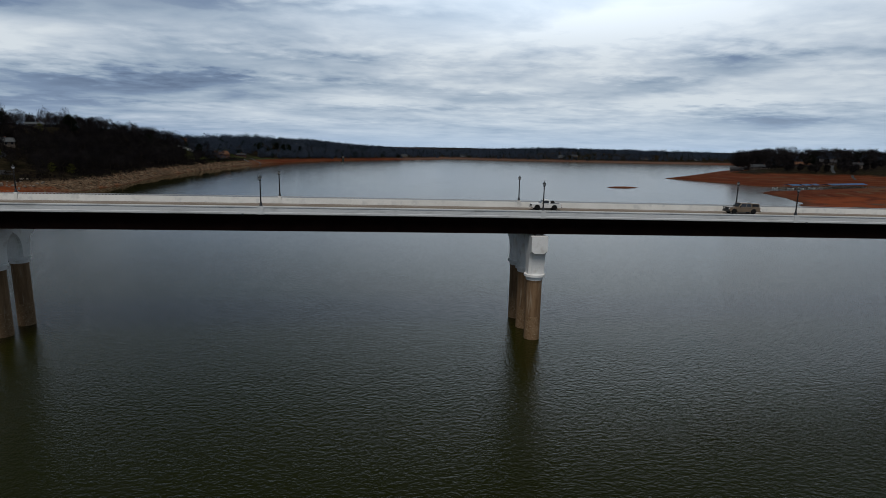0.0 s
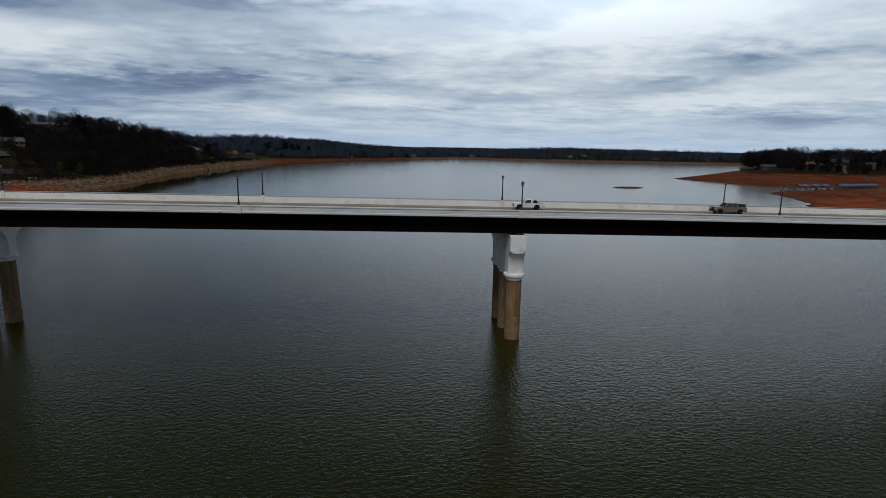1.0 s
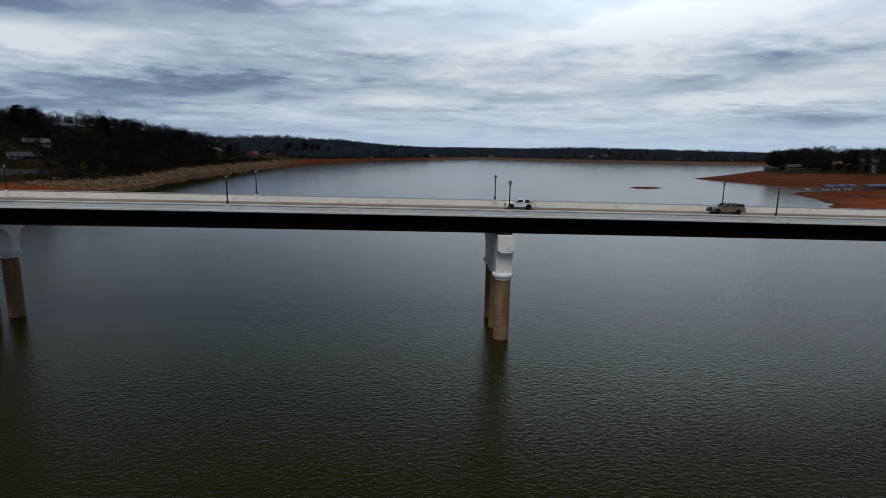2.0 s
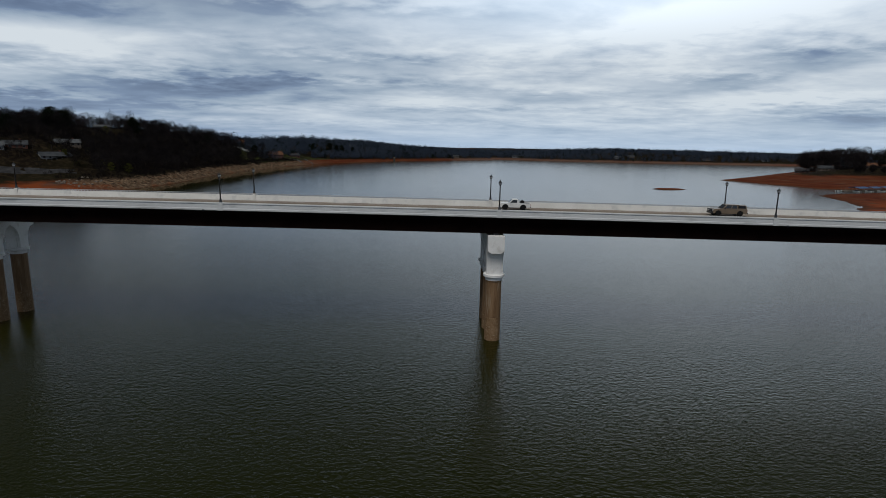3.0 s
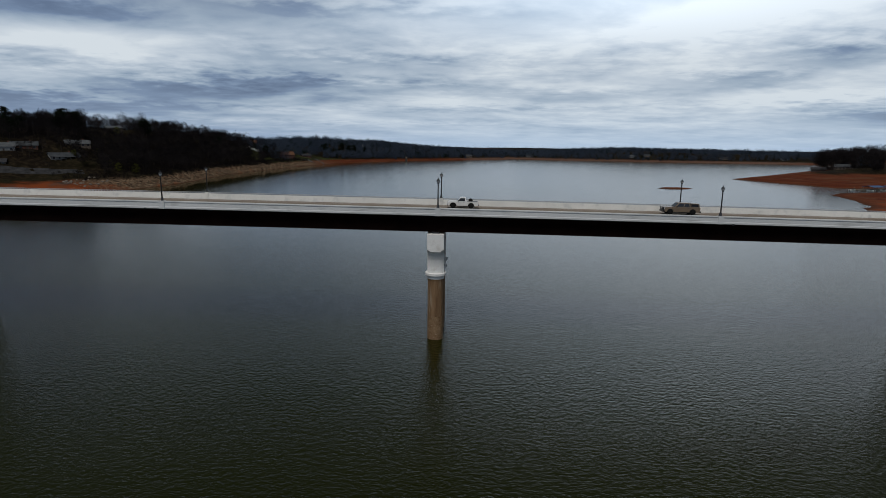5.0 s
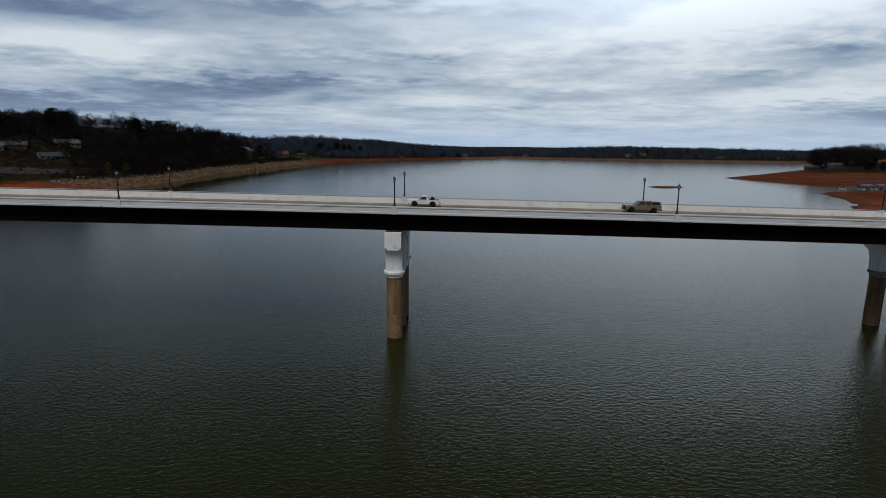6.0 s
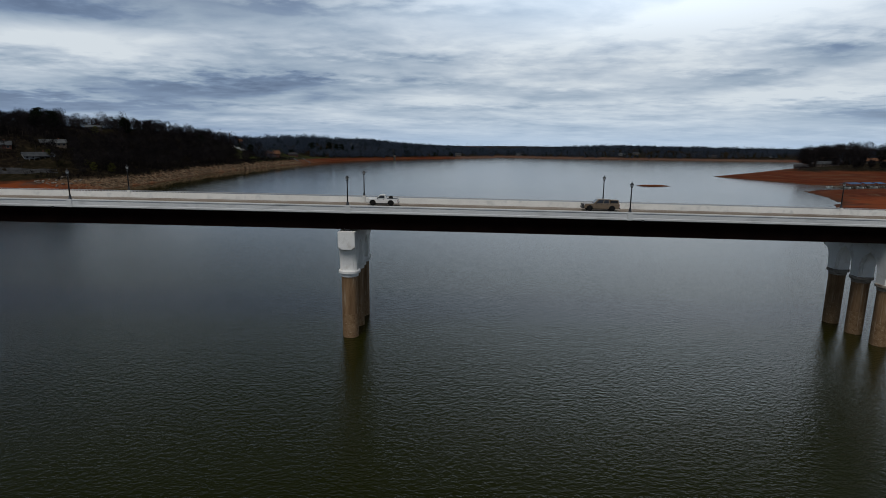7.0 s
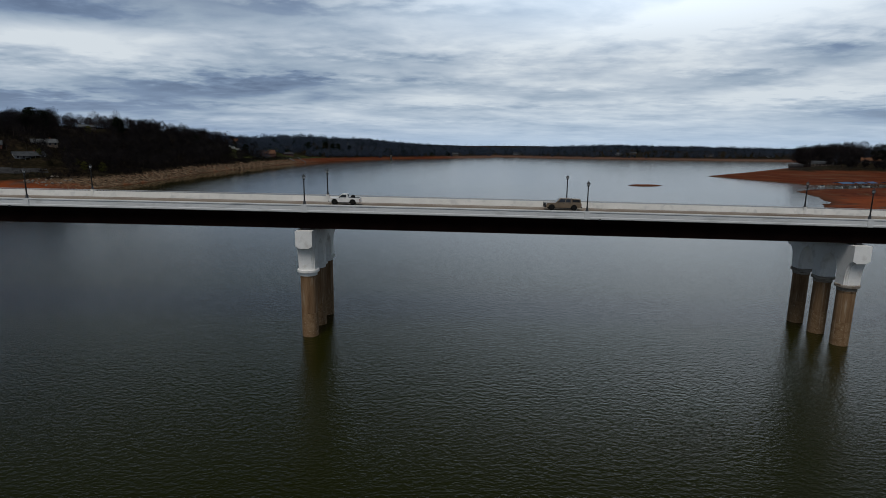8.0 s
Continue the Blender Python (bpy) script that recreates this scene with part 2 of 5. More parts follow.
def ground_material():
    """Exposed clay and rock below the full-lake line, winter grass and leaf litter above it."""
    m = bpy.data.materials.new("lake_shore_ground")
    m.use_nodes = True
    nt = m.node_tree
    N, L = nt.nodes.new, nt.links.new
    b = nt.nodes["Principled BSDF"]
    geo, sep = N("ShaderNodeNewGeometry"), N("ShaderNodeSeparateXYZ")
    L(geo.outputs["Position"], sep.inputs[0])

    def noise_tex(scale, detail=5, stretch=(1, 1, 1)):
        mp, n = N("ShaderNodeMapping"), N("ShaderNodeTexNoise")
        mp.inputs["Scale"].default_value = stretch
        L(geo.outputs["Position"], mp.inputs[0])
        L(mp.outputs[0], n.inputs["Vector"])
        n.inputs["Scale"].default_value, n.inputs["Detail"].default_value = scale, detail
        return n.outputs["Fac"]

    def rng(v, a, c, lo=0.0, hi=1.0):
        r = N("ShaderNodeMapRange")
        r.inputs["From Min"].default_value, r.inputs["From Max"].default_value = a, c
        r.inputs["To Min"].default_value, r.inputs["To Max"].default_value = lo, hi
        L(v, r.inputs["Value"])
        return r.outputs[0]

    def mix(f, a, c):
        x = N("ShaderNodeMix")
        x.data_type = "RGBA"
        L(f, x.inputs[0])
        for i, v in ((6, a), (7, c)):
            if isinstance(v, tuple):
                x.inputs[i].default_value = (*v, 1)
            else:
                L(v, x.inputs[i])
        return x.outputs[2]

    def madd(a, k, c):
        x = N("ShaderNodeMath")
        x.operation = "MULTIPLY_ADD"
        L(a, x.inputs[0])
        x.inputs[1].default_value = k
        if isinstance(c, (int, float)):
            x.inputs[2].default_value = c
        else:
            L(c, x.inputs[2])
        return x.outputs[0]

    clay = mix(rng(noise_tex(0.05), 0.35, 0.65), (0.105, 0.026, 0.010), (0.135, 0.045, 0.020))
    clay = mix(rng(noise_tex(0.6), 0.5, 0.75), clay, (0.072, 0.026, 0.013))
    clay = mix(rng(noise_tex(1.0, 3, (0.02, 0.02, 2.2)), 0.46, 0.62), clay, (0.078, 0.018, 0.009))
    clay = mix(rng(noise_tex(1.3, 3, (0.012, 0.012, 1.6)), 0.56, 0.68), clay, (0.105, 0.062, 0.034))
    rock = mix(rng(noise_tex(0.8, 8, (1.1, 0.45, 1.8)), 0.34, 0.68), (0.028, 0.018, 0.012), (0.24, 0.165, 0.105))
    rock = mix(rng(noise_tex(0.11), 0.55, 0.72), rock, (0.17, 0.062, 0.027))
    mp, strata = N("ShaderNodeMapping"), N("ShaderNodeTexNoise")
    mp.inputs["Rotation"].default_value, mp.inputs["Scale"].default_value = (radians(20), radians(38), radians(55)), (2.2, 0.22, 1.3)
    L(geo.outputs["Position"], mp.inputs[0]), L(mp.outputs[0], strata.inputs["Vector"])
    strata.inputs["Scale"].default_value, strata.inputs["Detail"].default_value = 0.5, 7
    rock = mix(rng(strata.outputs["Fac"], 0.53, 0.66, 0.0, 0.8), rock, (0.022, 0.014, 0.010))
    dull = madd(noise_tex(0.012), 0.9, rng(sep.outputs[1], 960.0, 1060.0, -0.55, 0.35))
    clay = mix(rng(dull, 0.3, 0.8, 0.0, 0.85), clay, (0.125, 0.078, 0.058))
    east = rng(sep.outputs[0], -60.0, 60.0)
    far = rng(sep.outputs[1], 640.0, 760.0)
    pick = N("ShaderNodeMath")
    pick.operation = "MAXIMUM"
    L(east, pick.inputs[0]), L(far, pick.inputs[1])
    south = rng(sep.outputs[1], 268.0, 246.0)
    clay = mix(rng(madd(south, -0.30, noise_tex(0.045)), 0.06, 0.18, 0.0, 1.0), (0.075, 0.056, 0.044), clay)
    fresh = N("ShaderNodeMath")
    fresh.operation = "MULTIPLY"
    L(south, fresh.inputs[0]), L(rng(noise_tex(0.07), 0.40, 0.55), fresh.inputs[1])
    clay = mix(fresh.outputs[0], clay, (0.20, 0.050, 0.017))
    both = N("ShaderNodeMath")
    both.operation = "MAXIMUM"
    L(pick.outputs[0], both.inputs[0]), L(south, both.inputs[1])
    bare = mix(both.outputs[0], rock, clay)
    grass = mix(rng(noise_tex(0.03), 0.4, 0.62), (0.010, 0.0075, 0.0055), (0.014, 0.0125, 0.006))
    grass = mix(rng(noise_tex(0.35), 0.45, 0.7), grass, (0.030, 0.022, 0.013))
    lawn = N("ShaderNodeMath")
    lawn.operation = "MULTIPLY"
    L(rng(sep.outputs[1], 580.0, 610.0), lawn.inputs[0]), L(rng(sep.outputs[1], 800.0, 770.0), lawn.inputs[1])
    grass = mix(lawn.outputs[0], grass, mix(rng(noise_tex(0.05), 0.42, 0.58), (0.020, 0.019, 0.010), (0.040, 0.048, 0.015)))
    level = madd(noise_tex(0.08), 3.0, sep.outputs[2])
    level = madd(rng(sep.outputs[1], 740.0, 960.0, 0.0, 1.0), 1.9, level)
    shelf = N("ShaderNodeMath")
    shelf.operation = "MULTIPLY"
    L(east, shelf.inputs[0]), L(rng(sep.outputs[1], 740.0, 960.0, 1.0, 0.0), shelf.inputs[1])
    level = madd(shelf.outputs[0], -2.4, level)
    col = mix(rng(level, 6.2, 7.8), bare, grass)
    wet = mix(rng(sep.outputs[2], 0.05, 0.5), (0.07, 0.03, 0.016), col)
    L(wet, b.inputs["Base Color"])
    b.inputs["Roughness"].default_value = 0.95
    b.inputs["Specular IOR Level"].default_value = 0.02
    bp = N("ShaderNodeBump")
    bp.inputs["Strength"].default_value, bp.inputs["Distance"].default_value = 0.7, 0.4
    L(noise_tex(0.9, 6), bp.inputs["Height"])
    L(bp.outputs[0], b.inputs["Normal"])
    return m


M_WATER = water_material()
M_GROUND = ground_material()
M_OUTER = material("weathered_parapet_concrete", (0.53, 0.545, 0.545), (0.64, 0.65, 0.645), 0.8, 0.25, 5, 0.15, wear=(0.40, 0.41, 0.405), stretch=(0.4, 1, 1.6))
M_WHITE = material("painted_concrete", (0.66, 0.65, 0.615), (0.78, 0.77, 0.73), 0.75, 0.35, 6, 0.15, wear=(0.58, 0.58, 0.56))
M_CAPWHITE = material("white_pier_concrete", (0.72, 0.715, 0.69), (0.83, 0.825, 0.80), 0.7, 0.3, 5, 0.15, wear=(0.62, 0.60, 0.56))
M_COLUMN = material("stained_column_concrete", (0.13, 0.073, 0.036), (0.26, 0.165, 0.092), 0.85, 0.9, 7, 0.3, wear=(0.31, 0.24, 0.165), stretch=(1.6, 1.6, 0.12))
M_STAINED = material("water_stained_concrete", (0.13, 0.105, 0.08), (0.36, 0.33, 0.29), 0.85, 0.7, 6, 0.2, wear=(0.09, 0.06, 0.04), stretch=(0.5, 0.5, 2.5))
M_COLLOW = material("silted_column_concrete", (0.15, 0.088, 0.045), (0.26, 0.17, 0.098), 0.9, 1.6, 9, 0.4, wear=(0.33, 0.25, 0.165))
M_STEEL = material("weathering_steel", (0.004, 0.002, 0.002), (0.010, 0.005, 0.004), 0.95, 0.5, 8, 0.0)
M_BLACK = material("black_iron", (0.008, 0.009, 0.012), (0.02, 0.021, 0.024), 0.45, 2, 20, 0.0)
M_ROAD = material("road_concrete", (0.19, 0.155, 0.125), (0.28, 0.24, 0.195), 0.9, 0.25, 9, 0.2, wear=(0.14, 0.11, 0.09), stretch=(0.15, 1, 1))
M_RAIL = material("grey_rail", (0.30, 0.31, 0.32), (0.42, 0.43, 0.44), 0.6, 2, 10)
M_GLOBE = material("frosted_glass", (0.75, 0.76, 0.76), (0.86, 0.86, 0.85), 0.25, 3, 20)
M_BARK = material("grey_bark", (0.018, 0.014, 0.012), (0.048, 0.038, 0.032), 0.9, 0.8, 5, 0.0, random_tint=0.25)
M_TWIG = material("bare_twigs", (0.008, 0.0072, 0.0078), (0.031, 0.0265, 0.027), 0.95, 0.11, 1.5, 0.0, contrast=(0.42, 0.60), random_tint=0.3)
M_PINE = material("pine_needles", (0.004, 0.006, 0.004), (0.010, 0.015, 0.008), 0.9, 0.5, 3, 0.0, random_tint=0.25)
M_OLIVE = material("olive_leaves", (0.040, 0.042, 0.009), (0.078, 0.078, 0.02), 0.9, 0.5, 3, 0.0, random_tint=0.2)
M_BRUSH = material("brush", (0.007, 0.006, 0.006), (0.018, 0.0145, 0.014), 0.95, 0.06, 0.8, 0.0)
# the bluish haze of distance is mixed into this foliage colour
M_HAZYWOOD = material("far_woods", (0.032, 0.044, 0.066), (0.050, 0.065, 0.092), 0.95, 0.02, 0.25, 0.0)
M_ROCK = material("bank_rock", (0.045, 0.028, 0.017), (0.30, 0.215, 0.14), 0.9, 0.3, 2.5, 0.0, contrast=(0.4, 0.62), wear=(0.16, 0.06, 0.025))


# ---------------------------------------------------------------- builders
def bm_box(bm, x0, y0, z0, x1, y1, z1):
    vs = [bm.verts.new((x, y, z)) for z in (z0, z1) for y in (y0, y1) for x in (x0, x1)]
    for f in ((0, 2, 3, 1), (4, 5, 7, 6), (0, 1, 5, 4), (2, 6, 7, 3), (0, 4, 6, 2), (1, 3, 7, 5)):
        bm.faces.new([vs[i] for i in f])
    return bm


def bm_lathe(bm, profile, n=24, x=0.0, y=0.0, cap=True, smooth=True):
    """Turns (radius, height) pairs round a vertical axis."""
    rings = []
    for r, z in profile:
        rings.append([bm.verts.new((x + r * math.cos(2 * math.pi * i / n), y + r * math.sin(2 * math.pi * i / n), z)) for i in range(n)])
    for a, b in zip(rings, rings[1:]):
        for i in range(n):
            f = bm.faces.new((a[i], a[(i + 1) % n], b[(i + 1) % n], b[i]))
            f.smooth = smooth
    if cap:
        bm.faces.new(list(reversed(rings[0])))
        bm.faces.new(rings[-1])
    return bm


def bm_extrude(bm, outline, lo, hi, axis="x"):
    """A prism of an outline (two coordinates) between lo and hi on an axis."""
    def at(p, q):
        return {"x": (q, p[0], p[1]), "y": (p[0], q, p[1]), "z": (p[0], p[1], q)}[axis]
    a = [bm.verts.new(at(p, lo)) for p in outline]
    b = [bm.verts.new(at(p, hi)) for p in outline]
    n = len(outline)
    for i in range(n):
        bm.faces.new((a[i], a[(i + 1) % n], b[(i + 1) % n], b[i]))
    bm.faces.new(list(reversed(a)))
    bm.faces.new(b)
    bmesh.ops.recalc_face_normals(bm, faces=bm.faces)
    return bm


def mesh_of(name, bm, mat, bevel=0.0):
    if bevel:
        bmesh.ops.bevel(bm, geom=[e for e in bm.edges if len(e.link_faces) == 2 and e.calc_face_angle(0) > 0.6], offset=bevel, segments=2, affect="EDGES")
    me = bpy.data.meshes.new(name)
    bm.to_mesh(me)
    bm.free()
    for m in (mat if isinstance(mat, (list, tuple)) else [mat]):
        me.materials.append(m)
    return me


def part(name, bm, mat, parent, label="", bevel=0.0):
    ob = new(name, bm if isinstance(bm, bpy.types.Mesh) else mesh_of(name, bm, mat, bevel))
    ob.parent = parent
    return tagged(ob, label)


def thing(name, label, category, group="", kind="", at=None):
    ob = new(name)
    ob.empty_display_size = 0.3
    if at is not None:
        ob.matrix_basis = at
    return tagged(ob, label, category, group, kind)


def raw_mesh(name, verts, faces, mat):
    me = bpy.data.meshes.new(name)
    me.from_pydata([tuple(v) for v in verts], [], faces)
    me.materials.append(mat)
    return me


def smooth01(a, b, x):
    t = np.clip((x - a) / (b - a), 0, 1)
    return t * t * (3 - 2 * t)


# ---------------------------------------------------------------- ground
WEST = [(-4700, -4700), (-230, -4700), (-215, -400), (-200, -100), (-188, 100), (-178, 200), (-170, 240), (-160, 275), (-160, 326), (-174, 437), (-168, 532),
        (-163, 627), (-134, 768), (-43, 930), (60, 1030), (150, 1112), (140, 1170), (185, 1160), (260, 1115), (496, 1075), (732, 1040), (1000, 1010), (2200, 1000), (4700, 900), (4700, 4700), (-4700, 4700)]
EAST = [(4700, -4700), (235, -4700), (235, -300), (240, 0), (245, 150), (256, 206), (262, 218), (278, 234), (289, 263), (304, 311), (320, 323), (342, 334), (370, 344), (400, 354),
        (440, 368), (474, 374), (500, 390), (478, 404), (440, 402), (410, 392), (375, 374), (350, 377), (344, 402), (332, 445), (322, 487), (402, 570), (530, 712), (640, 790), (900, 840), (2200, 830), (4700, 700)]
ISLE = [(197, 347), (206, 353), (217, 354), (227, 347), (217, 341), (207, 340)]


def signed(poly, x, y):
    """Distance to the outline, positive inside it."""
    p = np.array(poly, float)
    q = np.roll(p, -1, 0)
    best = np.full(x.shape, 1e9)
    inside = np.zeros(x.shape, bool)
    for (ax, ay), (bx, by) in zip(p, q):
        dx, dy = bx - ax, by - ay
        t = np.clip(((x - ax) * dx + (y - ay) * dy) / (dx * dx + dy * dy), 0, 1)
        best = np.minimum(best, np.hypot(x - ax - t * dx, y - ay - t * dy))
        if ay != by:
            inside ^= ((ay > y) != (by > y)) & (x < dx * (y - ay) / dy + ax)
    return np.where(inside, best, -best)


def lattice(i, j, seed):
    """A repeatable random value between -1 and 1 for each lattice point."""
    h = np.sin(i * 127.1 + j * 311.7 + seed * 74.7) * 43758.5453
    return 2 * (h - np.floor(h)) - 1


def wave(x, y, size, seed=0.0):
    """Smooth random swell of about that wavelength, between -1 and 1."""
    u, v = x / (size * 0.5), y / (size * 0.5)
    i, j = np.floor(u), np.floor(v)
    f, g = u - i, v - j
    f, g = f * f * (3 - 2 * f), g * g * (3 - 2 * g)
    low = lattice(i, j, seed) * (1 - f) + lattice(i + 1, j, seed) * f
    high = lattice(i, j + 1, seed) * (1 - f) + lattice(i + 1, j + 1, seed) * f
    return low * (1 - g) + high * g


def height(x, y):
    x, y = np.asarray(x, float), np.asarray(y, float)
    jag = 2.0 * wave(x, y, 23, 1) + 1.1 * wave(x, y, 9, 2)
    dw = signed(WEST, x, y) + jag * np.where(y < 700, 1.0, 2.0)
    de = signed(EAST, x, y) + jag * 0.8
    di = signed(ISLE, x, y) + jag * 0.3
    # west and far side
    width = np.interp(y, [150, 235, 275, 300, 620, 720, 850, 1000, 1300], [55, 50, 24, 15, 16, 18, 18, 15, 14])
    near = np.interp(y, [-300, 60, 170, 230, 300, 400, 480, 560, 700, 850], [6, 6, 9, 14, 24, 33, 34.5, 31, 20, 17])
    back = np.interp(x, [-600, -300, -140, 0, 110, 190, 300, 345, 385, 465, 600, 730, 870, 1200], [26, 24, 20, 9, 5, 3, 5, 8, 11, 15, 13, 10, 8, 7])
    f = smooth01(750, 1000, y)
    hill = (near * (1 - f) + back * f) * (1 - 0.8 * smooth01(1500, 1900, y))
    zw = (6.8 - 2.8 * smooth01(740, 960, y)) * np.clip(dw / width, 0, 1) ** 0.85 + hill * smooth01(width + 4, width + 92, dw) + 3.5 * wave(x, y, 130, 3) * smooth01(60, 160, dw)
    zw = zw + np.where((dw > 0) & (y < 700), 0.7 * wave(x, y, 26, 4) + 0.8 * wave(0.6 * x + 0.8 * y, 0.25 * (0.8 * x - 0.6 * y), 18, 5), 0) * np.clip(dw / 4, 0, 1)
    # east side
    flat = smooth01(300, 400, y)
    ze = np.clip(de / (110 - 45 * flat), 0, 1) ** 0.9 * (5 + 3.8 * flat) + 7 * smooth01(50, 135, de) * flat + 0.35 * wave(x, y, 35, 6) * smooth01(4, 20, de) + 2 * wave(x, y, 150, 7) * smooth01(120, 220, de)
    zi = 0.22 * np.clip(di, 0, 4)
    z = np.where(dw > 0, zw, np.where(de > 0, ze, np.where(di > 0, zi, np.clip(0.22 * np.maximum(np.maximum(dw, de), di), -6, 0) - 0.05)))
    # road embankments at the two ends of the bridge
    lift = np.exp(-((y - 8) / 26.0) ** 4) * np.maximum(np.clip((-196 - x) / 20, 0, 1), np.clip((x - 238) / 20, 0, 1))
    road = np.where(x < 0, 22.0, 17.2)
    return np.where((dw > 0) | (de > 0), z + lift * np.maximum(road - z, 0), z)


def axis(*steps):
    return np.unique(np.concatenate([np.arange(a, b, s) for a, b, s in steps]))


def build_ground():
    xs = axis((-4700, -700, 200), (-700, -420, 20), (-420, -250, 5), (-250, -120, 2.5), (-120, 180, 12), (180, 245, 2.5), (245, 520, 4), (520, 1000, 16), (1000, 4701, 185))
    ys = axis((-4700, -300, 400), (-300, 150, 15), (150, 230, 5), (230, 640, 2.8), (640, 1200, 7), (1200, 1800, 20), (1800, 4701, 200))
    X, Y = np.meshgrid(xs, ys)
    Z = height(X, Y)
    n = len(xs)
    verts = np.stack([X.ravel(), Y.ravel(), Z.ravel()], 1)
    faces = [(j * n + i, j * n + i + 1, (j + 1) * n + i + 1, (j + 1) * n + i) for j in range(len(ys) - 1) for i in range(n - 1)]
    me = raw_mesh("ground", verts.tolist(), faces, M_GROUND)
    me.polygons.foreach_set("use_smooth", [True] * len(me.polygons))
    tagged(new("ground", me), "red clay and rocky lake shore under winter grass and woods", "ground", kind="structure")
    bm = bmesh.new()
    vs = [bm.verts.new(p) for p in ((-4600, -4600, 0), (4600, -4600, 0), (4600, 4600, 0), (-4600, 4600, 0))]
    bm.faces.new(vs)
    tagged(new("water", mesh_of("water", bm, M_WATER)), "dark olive lake water with small wind ripples", "lake", kind="structure")


build_ground()

# ---------------------------------------------------------------- bridge
X0, X1 = -204.0, 246.0
Y_NEAR, Y_FAR = -0.25, 16.1
PIERS = [42.7 + 85.25 * k for k in (-2, -1, 0, 1)]
LAMPS = [43.0 * k if k < 3 else 128.3 + 42.8 * (k - 3) for k in range(-4, 6)]


def top(x):
    """Height of the parapet's top along the bridge."""
    return 22.07 - 0.0083 * x - 0.0000315 * x * x


def bm_run(section, xs):
    """Sweeps a closed (y, z below the parapet's top) section along the bridge."""
    bm = bmesh.new()
    rows = [[bm.verts.new((x, y, top(x) + z)) for y, z in section] for x in xs]
    n = len(section)
    for a, b in zip(rows, rows[1:]):
        for i in range(n):
            bm.faces.new((a[i], a[(i + 1) % n], b[(i + 1) % n], b[i]))
    bm.faces.new(rows[0])
    bm.faces.new(list(reversed(rows[-1])))
    bmesh.ops.recalc_face_normals(bm, faces=bm.faces)
    return bm


def rect(y0, z0, y1, z1):
    return [(y0, z0), (y1, z0), (y1, z1), (y0, z1)]


def build_bridge():
    bridge = thing("bridge", "long white concrete road bridge on dark steel girders", "bridge", kind="structure")
    xs = np.linspace(X0, X1, 76)
    part("deck_slab", bm_run([(0.68, -1.52), (Y_FAR - 0.1, -1.52), (Y_FAR - 0.1, -1.29), (0.68, -1.29)], xs), M_WHITE, bridge)
    part("roadway", bm_run(rect(0.32, -1.29, 15.55, -1.25), xs), M_ROAD, bridge, "tan worn concrete road surface")
    for y, name in ((7.85, "centre_line"), (8.05, "centre_line"), (14.2, "edge_line"), (1.7, "edge_line")):
        part(name, bm_run(rect(y, -1.252, y + 0.11, -1.245), xs), M_GLOBE, bridge, "painted road line")
    step = 42.8 / 8
    k0, k1 = int(math.ceil((X0 - 0.1) / step)), int((X1 - 0.1) / step)
    for k in range(k0, k1):
        a, b = 0.1 + k * step + 0.004, 0.1 + (k + 1) * step - 0.004
        for side in (0, 1):
            if side == 0:
                wall = [(Y_NEAR - 0.03, -1.16), (0.1, -1.3), (0.32, -1.3), (0.2, -0.25), (0.2, -0.17), (Y_NEAR + 0.1, -0.17), (Y_NEAR + 0.1, -0.30), (Y_NEAR + 0.03, -0.34), (Y_NEAR + 0.03, -0.86), (Y_NEAR - 0.03, -0.92)]
                cap = [(Y_NEAR - 0.03, -0.17), (0.28, -0.17), (0.28, -0.02), (0.24, 0.0), (Y_NEAR + 0.02, 0.0), (Y_NEAR - 0.03, -0.03)]
            else:
                wall = [(Y_FAR, -1.4), (Y_FAR, -0.24), (15.7, -0.24), (15.55, -1.35)]
                cap = [(15.95, -0.09), (15.75, -0.09), (15.75, -0.02), (15.78, 0.0), (15.92, 0.0), (15.95, -0.02)]
            # far panels take the whiter concrete: their stronger light is in the colour
            part("parapet_panel", bm_run(wall, (a, b)), M_WHITE if side else M_OUTER, bridge)
            part("parapet_cap", bm_run(cap, (a, b)), M_RAIL if side else M_OUTER, bridge)
    # low posts that carry the far cap
    bm = bmesh.new()
    x = X0 + 0.4
    while x < X1:
        bm_box(bm, x, 15.79, top(x) - 0.26, x + 0.22, 15.91, top(x) - 0.08)
        x += 0.55
    tagged(part("rail_post_row", bm, M_RAIL, bridge), kind="stuff")
    for x in LAMPS:
        bm = bmesh.new()
        bm_box(bm, x - 0.42, Y_NEAR - 0.1, top(x) - 1.2, x + 0.42, Y_NEAR + 0.62, top(x) + 0.03)
        part("pilaster", bm, M_OUTER, bridge, bevel=0.03)
        bm = bmesh.new()
        bm_box(bm, x - 0.26, Y_FAR - 0.55, top(x) - 1.3, x + 0.26, Y_FAR + 0.1, top(x) + 0.03)
        part("pilaster", bm, M_WHITE, bridge, bevel=0.03)
    # plate girders with flanges, stiffeners and splice plates
    for y in (1.15, 4.54, 7.93, 11.32, 14.71):
        h = 3.86
        sec = [(y - 0.3, -1.52), (y - 0.3, -1.57), (y - 0.02, -1.57), (y - 0.02, -h + 0.06), (y - 0.33, -h + 0.06), (y - 0.33, -h), (y + 0.33, -h), (y + 0.33, -h + 0.06), (y + 0.02, -h + 0.06),
               (y + 0.02, -1.57), (y + 0.3, -1.57), (y + 0.3, -1.52)]
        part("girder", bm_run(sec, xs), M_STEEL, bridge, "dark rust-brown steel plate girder")
